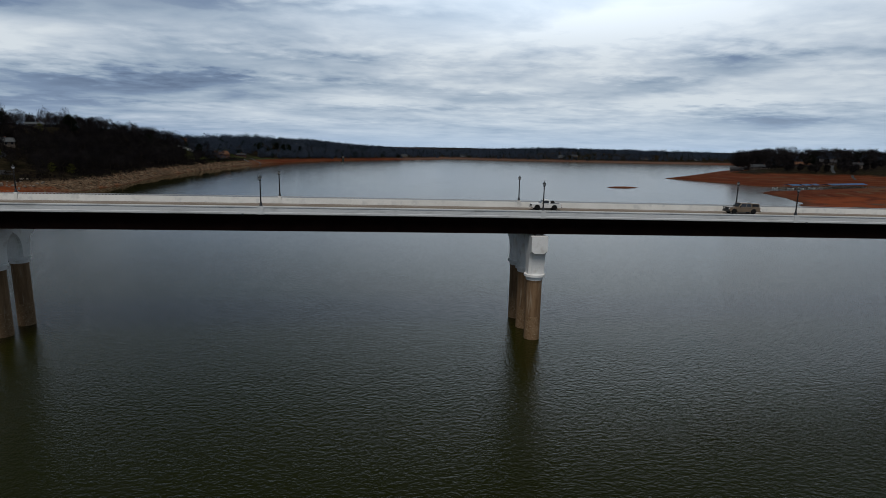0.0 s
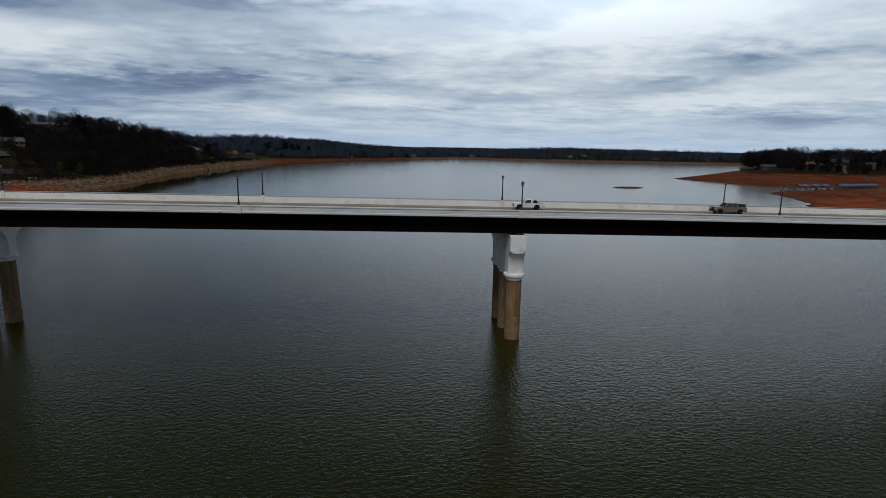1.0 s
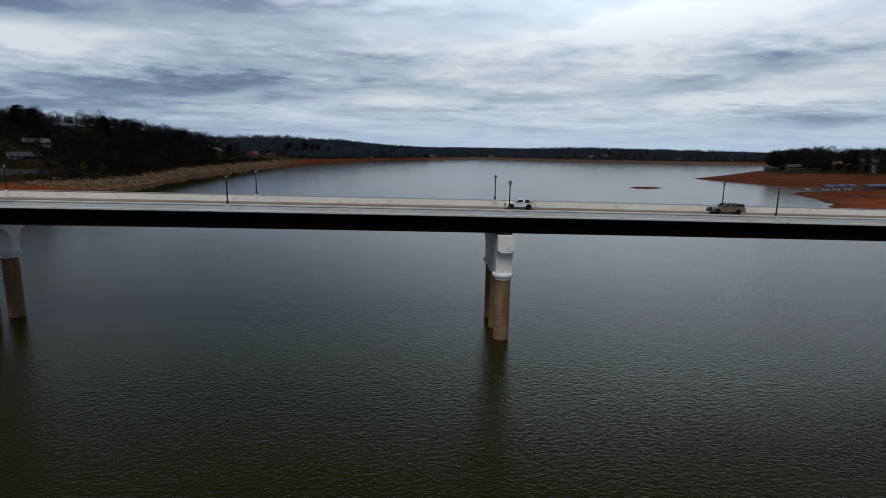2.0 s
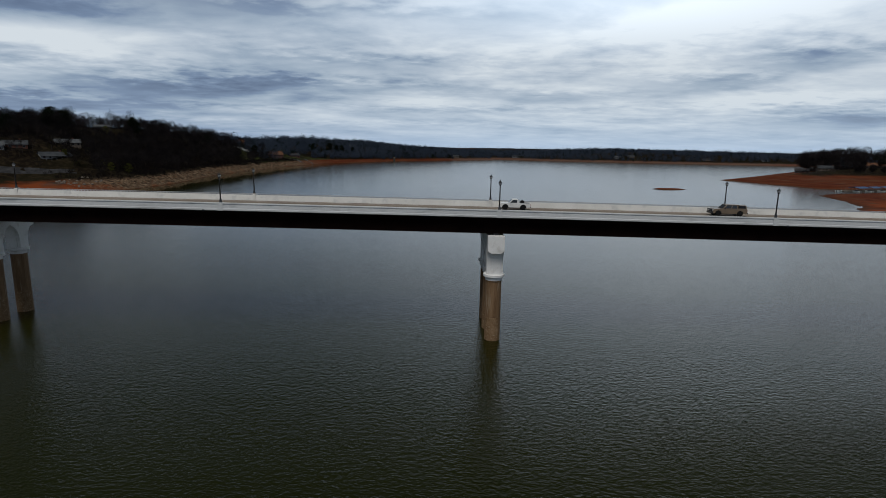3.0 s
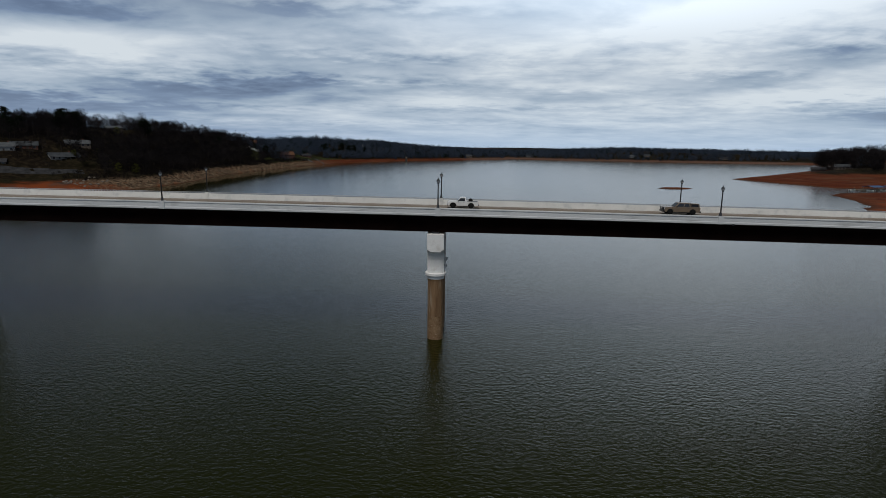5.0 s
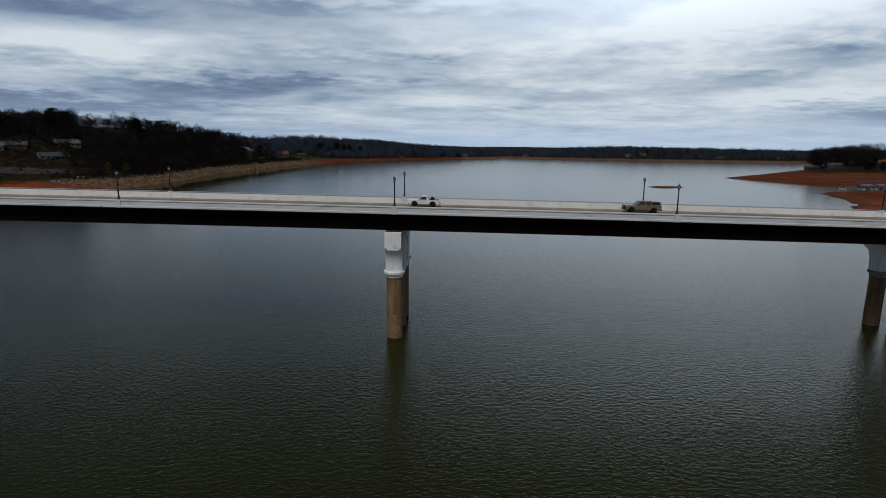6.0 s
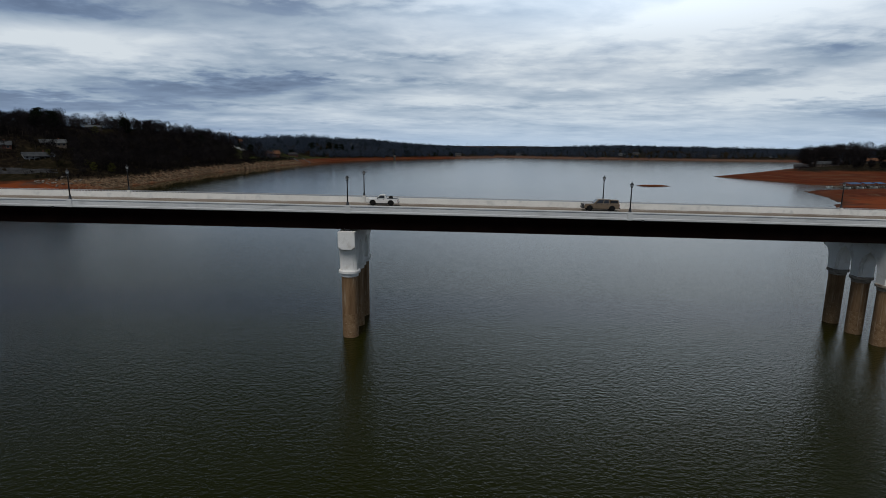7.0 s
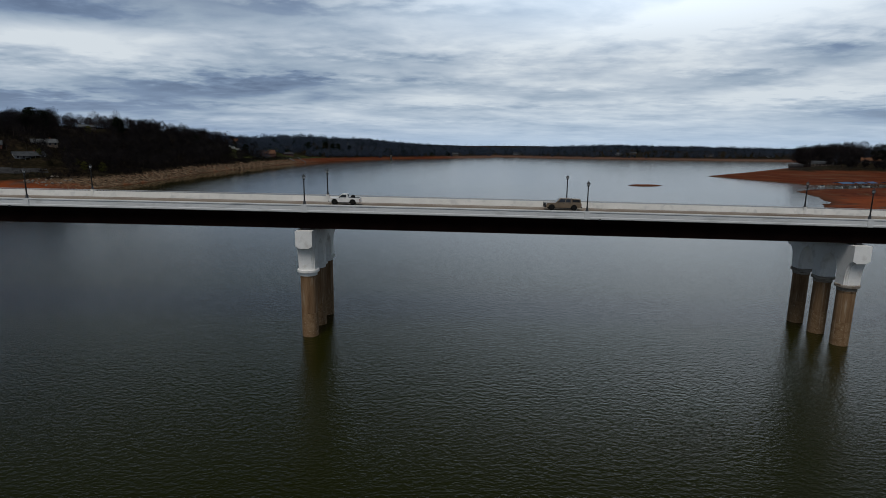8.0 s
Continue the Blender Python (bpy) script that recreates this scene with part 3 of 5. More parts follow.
    # added strip: carries the shaded black under the deck up to the parapet
    part("fascia_filler", bm_run([(0.45, -1.3), (0.66, -1.3), (0.66, -1.95), (0.45, -1.95)], xs), M_STEEL, bridge, "dark filler strip added between the parapet and the girders")
    bm = bmesh.new()
    x = X0 + 3
    while x < X1:
        for y in (1.17, 4.56, 7.95, 11.34):
            bm_box(bm, x, y, top(x) - 2.9, x + 0.12, y + 3.35, top(x) - 2.6)
            bm_box(bm, x, y, top(x) - 1.8, x + 0.12, y + 3.35, top(x) - 1.62)
        x += 7.13
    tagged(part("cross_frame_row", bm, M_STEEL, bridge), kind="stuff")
    for k, x in enumerate(LAMPS):
        x += -2.6 if k % 4 == 0 else 1.9
        if k % 2:
            continue
        bm = bmesh.new()
        bm_box(bm, x - 0.16, Y_NEAR - 0.14, top(x) - 1.36, x + 0.16, Y_NEAR + 0.02, top(x) - 1.1)
        part("drain_outlet", bm, M_BLACK, bridge)
    return bridge


CAP_END = -0.25       # the cap's face, across the bridge


def pier_outline(e, zt):
    """Elevation of the pier cap across the bridge, shrunk by e: flared ends and pointed arches."""
    c = (2.1, 7.93, 13.76)
    z0, r = zt - 6.45, 1.22
    pts = [(CAP_END + 0.1 * e, zt - 0.1 * e), (CAP_END + 0.1 * e, zt - 2.75 + 1.2 * e)]
    for i in range(9):                       # flare from the cap's end down to the column
        a = i / 8 * math.pi / 2
        pts.append((c[0] - r + e - (c[0] - r - CAP_END - 0.12) * (1 - math.sin(a)) ** 1.0 + 0.0, zt - 2.75 + e * 0.5 - (zt - 2.75 - z0 - 0.4) * (1 - math.cos(a))))
    pts.append((c[0] - r + e, z0))
    for k in (0, 1):
        a, b = c[k] + r - e, c[k + 1] - r + e
        mid, rise = (a + b) / 2, 4.35
        pts.append((a, z0))
        for i in range(1, 8):
            u = i / 8
            pts.append((a + (mid - a) * (1 - math.cos(u * math.pi / 2)) ** 1.0, z0 + 1.0 + (rise - 1.0) * math.sin(u * math.pi / 2) ** 0.9))
        pts.append((mid, z0 + rise + e))
        for i in range(7, 0, -1):
            u = i / 8
            pts.append((b - (b - mid) * (1 - math.cos(u * math.pi / 2)), z0 + 1.0 + (rise - 1.0) * math.sin(u * math.pi / 2) ** 0.9))
        pts.append((b, z0))
    pts.append((15.86 - (c[0] - r + e), z0))
    tail = []
    for p in pts[:11]:
        tail.append((15.86 - p[0] + 0.5 * max(0.0, (c[0] - r - p[0]) / (c[0] - r - CAP_END)), p[1]))
    return pts + list(reversed(tail))


def build_pier(x):
    zt = top(x) - 3.86 - 0.28
    pier = thing("bridge_pier", "white arched pier cap on three stained round columns", "bridge pier", "piers under the bridge", at=pose(x, 0, 0))
    bm = bmesh.new()
    bm_extrude(bm, pier_outline(0.0, zt), -0.85, 0.85)
    cap = part("pier_cap", bm, M_CAPWHITE, pier)
    for lo, hi, e in ((-1.1, -0.846, 0.14), (0.846, 1.1, 0.14), (-1.3, -1.096, 0.28), (1.096, 1.3, 0.28)):
        bm = bmesh.new()
        bm_extrude(bm, pier_outline(e, zt), lo, hi)
        part("moulding", bm, M_CAPWHITE, cap)
    for y in (2.1, 7.93, 13.76):
        bm = bmesh.new()
        z0 = zt - 6.45
        bm_lathe(bm, [(1.28, z0 - 1.0), (1.38, z0 - 0.96), (1.4, z0 - 0.5), (1.5, z0 - 0.46), (1.68, z0 - 0.4), (1.72, z0 - 0.36), (1.72, z0 - 0.02), (1.66, z0 + 0.04), (1.3, z0 + 0.06)], 48, 0, y, smooth=False)
        part("collar", bm, M_CAPWHITE if zt > 17.0 else M_STAINED, pier)
        bm = bmesh.new()
        bm_lathe(bm, [(1.24, 3.9), (1.24, 3.96), (1.27, 4.0), (1.27, 7.1), (1.25, 7.13), (1.27, 7.16), (1.27, z0 - 1.2), (1.33, z0 - 1.16), (1.33, z0 - 0.95)], 48, 0, y, smooth=False)
        part("column", bm, M_COLUMN, pier, "brown-stained concrete column")
        bm = bmesh.new()
        bm_lathe(bm, [(1.28, -6), (1.28, 3.86), (1.25, 3.9)], 48, 0, y, smooth=False)
        part("column_base", bm, M_COLLOW, pier, "pale silted concrete column foot")
        for a in (0.3, 1.35, 2.4, 3.4, 4.45, 5.5):
            bm = bmesh.new()
            bm_box(bm, 1.255, -0.05, 0.2, 1.295, 0.05, z0 - 1.16)
            ob = part("seam", bm, M_COLUMN, pier)
            ob.matrix_basis = pose(0, y, 0, 0, 0, math.degrees(a))
    for y in (1.15, 4.54, 7.93, 11.32, 14.71):
        bm = bmesh.new()
        bm_box(bm, -0.6, y - 0.35, zt - 0.02, 0.6, y + 0.35, zt + 0.12)
        bm_box(bm, -0.42, y - 0.3, zt + 0.12, 0.42, y + 0.3, zt + 0.28)
        part("bearing", bm, M_BLACK, pier)
    return pier


BRIDGE = build_bridge()
for px in PIERS:
    build_pier(px)


def build_lamp():
    lamp = thing("street_lamp", "black iron lamp post with a frosted lantern on the parapet", "street lamp", "lamps along the bridge", at=pose(0, 0, 0))
    bm = bmesh.new()
    bm_lathe(bm, [(0.24, 0), (0.24, 0.08), (0.2, 0.12), (0.19, 0.38), (0.13, 0.5), (0.11, 0.62), (0.13, 0.66), (0.09, 0.72)], 16)
    part("base", bm, M_BLACK, lamp)
    bm = bmesh.new()
    bm_lathe(bm, [(0.11, 0.7), (0.08, 3.4), (0.12, 3.45), (0.12, 3.52), (0.07, 3.56), (0.07, 3.68)], 12)
    part("pole", bm, M_BLACK, lamp)
    bm = bmesh.new()
    bm_lathe(bm, [(0.08, 3.66), (0.17, 3.76), (0.19, 3.86)], 12)
    part("lantern_cup", bm, M_BLACK, lamp)
    bm = bmesh.new()
    bm_lathe(bm, [(0.14, 3.86), (0.23, 4.08), (0.25, 4.16), (0.2, 4.2)], 12)
    globe = part("lantern_glass", bm, M_GLOBE, lamp, "frosted white lantern glass")
    for i in range(6):
        bm = bmesh.new()
        bm_extrude(bm, [(0.17, 3.84), (0.2, 3.84), (0.285, 4.17), (0.255, 4.17)], -0.015, 0.015, "y")
        part("lantern_rib", bm, M_BLACK, globe).matrix_basis = pose(0, 0, 0, 0, 0, 60 * i)
    bm = bmesh.new()
    bm_lathe(bm, [(0.29, 4.16), (0.28, 4.2), (0.16, 4.33), (0.06, 4.44)], 12)
    part("lantern_cap", bm, M_BLACK, lamp)
    bm = bmesh.new()
    bm_lathe(bm, [(0.04, 4.42), (0.055, 4.5), (0.025, 4.56), (0.008, 4.7)], 8)
    part("finial", bm, M_BLACK, lamp)
    return lamp


LAMP = build_lamp()
first = True
for x in LAMPS:
    for y in (0.05, 15.8):
        m = pose(x, y, top(x) + 0.03)
        if first:
            LAMP.matrix_basis = m
            first = False
        else:
            copy_thing(LAMP, m)

# ---------------------------------------------------------------- trees
def tube(verts, faces, p0, p1, r0, r1, n):
    d = (p1 - p0).normalized()
    side = d.cross(Vector((0.3, 0.2, 1)) if abs(d.z) < 0.9 else Vector((1, 0, 0))).normalized()
    up = d.cross(side)
    k = len(verts)
    for p, r in ((p0, r0), (p1, r1)):
        for i in range(n):
            a = 2 * math.pi * i / n
            verts.append(p + side * (r * math.cos(a)) + up * (r * math.sin(a)))
    for i in range(n):
        j = (i + 1) % n
        faces.append((k + i, k + j, k + n + j, k + n + i))


def blade(verts, faces, p0, p1, w, rnd):
    d = p1 - p0
    side = d.cross(Vector((rnd.uniform(-1, 1), rnd.uniform(-1, 1), rnd.uniform(-1, 1)))).normalized() * w * 0.5
    k = len(verts)
    verts.extend((p0 - side, p0 + side, p1))
    faces.append((k, k + 1, k + 2))


def bend(d, rnd, spread, lift):
    v = d + Vector((rnd.uniform(-1, 1), rnd.uniform(-1, 1), rnd.uniform(-0.6, 1) + lift)) * spread
    return v.normalized()


def bare_tree_meshes(seed, h, slim):
    """Trunk with limbs, and the rounded crown of twigs, of a leafless broad tree h high."""
    rnd = random.Random(seed)
    tv, tf, cv, cf = [], [], [], []
    p, d, r = Vector((0, 0, -0.4)), Vector((rnd.uniform(-0.06, 0.06), rnd.uniform(-0.06, 0.06), 1)).normalized(), 0.02 * h
    nodes = []                                   # place, branch depth
    for i in range(6):
        q = p + d * (h * 0.55 / 6)
        tube(tv, tf, p, q, r, r * 0.84, 6)
        if i >= 2:
            nodes.append((q.copy(), 0))
        p, r = q, r * 0.84
        d = bend(d, rnd, 0.10, 0.2)
    mid, rx, rz = Vector((p.x, p.y, 0.64 * h)), 0.28 * h * slim, 0.32 * h
    goals = []
    for _ in range(165):
        v = Vector((rnd.gauss(0, 1), rnd.gauss(0, 1), rnd.gauss(0, 1))).normalized() * rnd.uniform(0.2, 1.0) ** 0.5
        lump = 1 + 0.25 * noise.noise(v * 2.0 + Vector((seed, 0, 0)))
        goals.append(mid + Vector((v.x * rx, v.y * rx, v.z * rz)) * lump)
    goals.sort(key=lambda g: (g - p).length)
    for g in goals:
        a0, depth = min(nodes, key=lambda n: (n[0] - g).length + 1.2 * max(0.0, n[0].z - g.z + 0.3) + 0.25 * n[1])
        r0 = max(0.02, 0.0095 * h * 0.66 ** depth)
        m = a0.lerp(g, 0.5) + Vector((rnd.uniform(-0.2, 0.2), rnd.uniform(-0.2, 0.2), -0.06 * (g - a0).length))
        if depth < 2:
            tube(tv, tf, a0, m, r0, r0 * 0.8, 4)
            tube(tv, tf, m, g, r0 * 0.8, r0 * 0.55, 3)
        else:
            blade(cv, cf, a0, g, 3 * r0, rnd)
            blade(cv, cf, a0, g, 3 * r0, rnd)
        nodes.append((m, depth + 1))
        nodes.append((g, depth + 1))
        out = (g - mid).normalized()
        for _ in range(10):
            c0 = m.lerp(g, rnd.uniform(0.2, 1.0))
            c1 = c0 + bend(out, rnd, 1.0, 0.25) * rnd.uniform(0.4, 1.0) * h * 0.045
            blade(cv, cf, c0, c1, 0.075, rnd)
    return raw_mesh("trunk", tv, tf, M_BARK), raw_mesh("crown", cv, cf, M_TWIG)


def leafy_meshes(seed, h, wide, base, mat, count, size):
    """Trunk, and a ragged crown of many small leaf sprays on boughs."""
    rnd = random.Random(seed)
    tv, tf, cv, cf = [], [], [], []
    tube(tv, tf, Vector((0, 0, -0.4)), Vector((0, 0, h * 0.55)), 0.02 * h, 0.014 * h, 6)
    tube(tv, tf, Vector((0, 0, h * 0.55)), Vector((0.1, 0, h * 0.96)), 0.014 * h, 0.004 * h, 5)
    boughs = []
    for i in range(26):
        z = h * (base + (0.97 - base) * (i + rnd.random()) / 26)
        a = rnd.uniform(0, 2 * math.pi)
        reach = wide * (math.sin(math.pi * min(1, 0.12 + 0.88 * (z / h - base) / (1 - base))) ** 0.7) * rnd.uniform(0.45, 1.1) + 0.25
        tip = Vector((math.cos(a) * reach, math.sin(a) * reach, z + rnd.uniform(-0.02, 0.06) * h))
        tube(tv, tf, Vector((0, 0, z)), tip, 0.005 * h, 0.002 * h, 3)
        boughs.append((Vector((0, 0, z)), tip))
    for i in range(count):
        a, b = boughs[i % 26]
        c = a.lerp(b, rnd.uniform(0.35, 1.08)) + Vector((rnd.gauss(0, 1), rnd.gauss(0, 1), rnd.gauss(0, 0.6))) * size * 0.8
        e = Vector((rnd.uniform(-1, 1), rnd.uniform(-1, 1), rnd.uniform(-0.4, 1))).normalized() * size
        blade(cv, cf, c, c + e, size * 0.8, rnd)
    return raw_mesh("trunk", tv, tf, M_BARK), raw_mesh("crown", cv, cf, mat)


def make_tree(name, label, category, group, meshes):
    t = thing(name, label, category, group)
    part("trunk", meshes[0], None, t)
    part("crown", meshes[1], None, t)
    return t


def plant(kinds, spots, rnd):
    """Puts the trees on the ground, one after another, turned and scaled at random."""
    used = set()
    for x, y, k, s in spots:
        z = float(height(x, y))
        m = pose(x, y, z - 0.1, rnd.uniform(-3, 3), rnd.uniform(-3, 3), rnd.uniform(0, 360))
        src = kinds[k]
        if k in used:
            ob = copy_thing(src, m)
        else:
            ob, src.matrix_basis = src, m
            used.add(k)
        ob.scale = (s, s, s * rnd.uniform(0.9, 1.12))


HOUSE_SPOTS = []     # centres and radii kept free of trees


def free(x, y, grow=1.0):
    return all((x - a) ** 2 + (y - b) ** 2 > (r * grow) ** 2 for a, b, r in HOUSE_SPOTS)


def scatter(rnd, n, box, test, gap):
    out, tries = [], 0
    while len(out) < n and tries < n * 60:
        tries += 1
        x, y = rnd.uniform(box[0], box[1]), rnd.uniform(box[2], box[3])
        if test(x, y) and all((x - p) ** 2 + (y - q) ** 2 > gap * gap for p, q in out):
            out.append((x, y))
    return out


def clearing(x, y):
    """Open slope below the hilltop house, on the lake side."""
    a = (x - 36.0) / (y + 85.0)
    return 330 < y < 440 and -0.655 < a < -0.535 and x > -278


def d_west(x, y):
    return float(signed(WEST, np.array([x]), np.array([y]))[0])


def d_east(x, y):
    return float(signed(EAST, np.array([x]), np.array([y]))[0])


HOUSE_SPOTS += [(-262, 425, 9), (-290, 455, 12), (-272, 446, 11), (-255, 279, 10), (-250, 291, 10), (-228, 297, 12), (-240, 330, 10), (-246, 263, 8), (-230, 272, 13), (-215, 283, 9), (-276, 437, 11),
                (-225, 655, 12), (-192, 684, 12), (-197, 706, 10), (-181, 741, 10)]
HOUSE_SPOTS += [(-218, 636, 10), (-211, 617, 10), (-203, 598, 9), (-205, 640, 10), (-195, 620, 9), (-188, 642, 9)]      # open grass slope
EAST_HOUSES = [(452, 560, 10), (470, 543, 12), (514, 527, 14), (570, 556, 11), (548, 492, 12), (620, 520, 10)]
HOUSE_SPOTS += [(x, y, r + 3) for x, y, r in EAST_HOUSES]


def stamp(name, label, meshes, spots, rnd):
    """A stand of trees too dense to tell apart, joined into one mesh."""
    packs = []
    for pair in meshes:
        vs, fs, mi, base = [], [], [], 0
        for k, me in enumerate(pair):
            me.calc_loop_triangles()
            co = np.empty(len(me.vertices) * 3)
            me.vertices.foreach_get("co", co)
            tri = np.empty(len(me.loop_triangles) * 3, dtype=np.int64)
            me.loop_triangles.foreach_get("vertices", tri)
            vs.append(co.reshape(-1, 3))
            fs.append(tri.reshape(-1, 3) + base)
            mi.append(np.full(len(tri) // 3, k))
            base += len(me.vertices)
        packs.append((np.concatenate(vs), np.concatenate(fs), np.concatenate(mi)))
    V, T, I, base = [], [], [], 0
    for x, y, s in spots:
        v, t, i = packs[rnd.randrange(len(packs))]
        a = rnd.uniform(0, 6.28)
        ca, sa = math.cos(a) * s, math.sin(a) * s
        w = np.stack([v[:, 0] * ca - v[:, 1] * sa + x, v[:, 0] * sa + v[:, 1] * ca + y, v[:, 2] * s * rnd.uniform(0.9, 1.1) + float(height(x, y)) - 0.1], 1)
        V.append(w), T.append(t + base), I.append(i)
        base += len(v)
    V, T, I = np.concatenate(V), np.concatenate(T), np.concatenate(I)
    me = bpy.data.meshes.new(name)
    me.vertices.add(len(V)), me.loops.add(T.size), me.polygons.add(len(T))
    me.vertices.foreach_set("co", V.ravel())
    me.loops.foreach_set("vertex_index", T.ravel())
    me.polygons.foreach_set("loop_start", np.arange(len(T)) * 3)
    me.polygons.foreach_set("material_index", I)
    me.materials.append(M_BARK), me.materials.append(M_TWIG)
    me.update(calc_edges=True)
    tagged(new(name, me), label, "woods", kind="stuff")


def build_trees():
    rnd = random.Random(11)
    kinds, bare = {}, []
    for k, (h, slim) in enumerate(((14, 1.0), (12, 1.15), (16, 0.9), (11, 1.1), (13, 0.95), (15, 1.05))):
        bare.append(bare_tree_meshes(40 + k, h, slim))
        kinds[k] = make_tree("bare_tree", "leafless grey-brown tree on the wooded slope", "tree", "bare trees on the hillside", bare[-1])
    for k, (h, wide) in enumerate(((13, 3.9), (15, 4.6), (11, 3.4))):
        kinds[10 + k] = make_tree("pine_tree", "dark green pine standing among bare trees", "tree", "pines on the shore", leafy_meshes(70 + k, h, wide, 0.35, M_PINE, 1700, 0.7))
    kinds[20] = make_tree("olive_bush", "low olive-green leafy tree at the wood's edge", "tree", "olive-green trees by the bank", leafy_meshes(90, 7.5, 2.9, 0.08, M_OLIVE, 1500, 0.5))

    def any_of(spots, lo, hi):
        return [(x, y, rnd.randrange(6), rnd.uniform(lo, hi)) for x, y in spots]
    edge = scatter(rnd, 120, (-300, -170, 285, 640), lambda x, y: 17 < d_west(x, y) < 75 and free(x, y) and (y > 315 or rnd.random() < 0.5), 6.5)
    east = scatter(rnd, 62, (440, 700, 480, 640), lambda x, y: d_east(x, y) > 14 and x > 24 + 0.667 * (y + 84) and free(x, y) and y > 470 + 0.12 * (x - 330), 8.0)
    point = scatter(rnd, 40, (455, 545, 560, 650), lambda x, y: d_east(x, y) > 4 and x > 20 + 0.667 * (y + 84) and free(x, y, 0.8), 5.0)
    yard = scatter(rnd, 26, (-268, -212, 262, 335), lambda x, y: d_west(x, y) > 24 and free(x, y, 0.62), 5.0)
    crest = scatter(rnd, 34, (-300, -235, 335, 405), lambda x, y: free(x, y, 0.8) and not clearing(x, y), 5.5)
    spots = any_of(edge, 0.75, 1.05) + any_of(east, 0.9, 1.3) + any_of(point, 1.4, 1.75) + any_of(yard, 0.7, 1.05) + any_of(crest, 0.95, 1.15)
    spots += [(-262, 425, 0, 1.5), (-268, 470, 2, 1.2)]
    pines = [(-255, 352, 11), (-262, 345, 10), (-268, 356, 11), (-282, 330, 12), (-300, 335, 11), (-252, 446, 11), (-258, 452, 10), (-232, 560, 10), (-205, 640, 12), (-170, 820, 10), (-150, 850, 11),
             (-135, 880, 10), (-120, 905, 12), (-142, 872, 10), (-290, 300, 11), (-275, 310, 12), (525, 590, 10), (548, 575, 12), (575, 585, 11), (490, 610, 12), (505, 505, 12), (610, 560, 10), (640, 590, 11)]
    spots += [(x, y, k, rnd.uniform(1.1, 1.35)) for x, y, k in pines]
    spots += [(-187, 313, 20, 1.0), (-194, 303, 20, 0.75), (-255, 405, 20, 0.9), (-205, 312, 20, 0.7), (-222, 300, 20, 0.6), (-226, 332, 20, 0.55)]
    plant(kinds, spots, rnd)
    taken = [(x, y) for x, y, k, s in spots]
    hill = scatter(rnd, 300, (-345, -178, 290, 690), lambda x, y: d_west(x, y) > 26 and free(x, y) and not (clearing(x, y) and d_west(x, y) > 62) and (y > 330 or x < -262) and all((x - p) ** 2 + (y - q) ** 2 > 16 for p, q in taken), 5.5)
    hill = [(x, y, rnd.uniform(0.7, 1.05)) for x, y in hill]
    stamp("hillside_trees", "dense stand of leafless grey-brown trees on the hill", bare, hill, rnd)
    front = scatter(rnd, 44, (445, 640, 455, 530), lambda x, y: d_east(x, y) > 40 and x > 30 + 0.667 * (y + 84) and free(x, y, 0.55), 5.0)
    stamp("shore_trees", "small leafless trees round the shore houses", bare, [(x, y, rnd.uniform(0.6, 1.0)) for x, y in front], rnd)
    back = scatter(rnd, 190, (470, 860, 520, 760), lambda x, y: d_east(x, y) > 12 and x > 24 + 0.667 * (y + 84) and free(x, y) and y > 505 + 0.12 * (x - 330), 7.0)
    back = [(x, y, rnd.uniform(1.1, 1.45)) for x, y in back]
    stamp("point_trees", "dense stand of leafless trees behind the shore houses", bare, back, rnd)
    # the finest twigs, which round the crowns off
    for spots_, label, seed, size in ((hill + [(x, y, 1.05) for x, y in crest] + [(-262, 425, 1.25), (-268, 470, 1.05)] + [(x, y, 0.88) for x, y in edge], "fine grey-brown twigs crowning the hillside trees", 61, 0.72), (back + [(x, y, 1.7) for x, y in point] + [(x, y, 0.55) for x, y in front], "fine twigs crowning the trees of the point", 62, 1.15)):
        c = np.array([(x, y, float(height(x, y)) + 8.9 * q, 4.7 * q, 5.5 * q) for x, y, q in spots_])
        clump_cloud("twig_crowns", label, "twigs", c, 1200, size, M_TWIG, seed, 0.3)


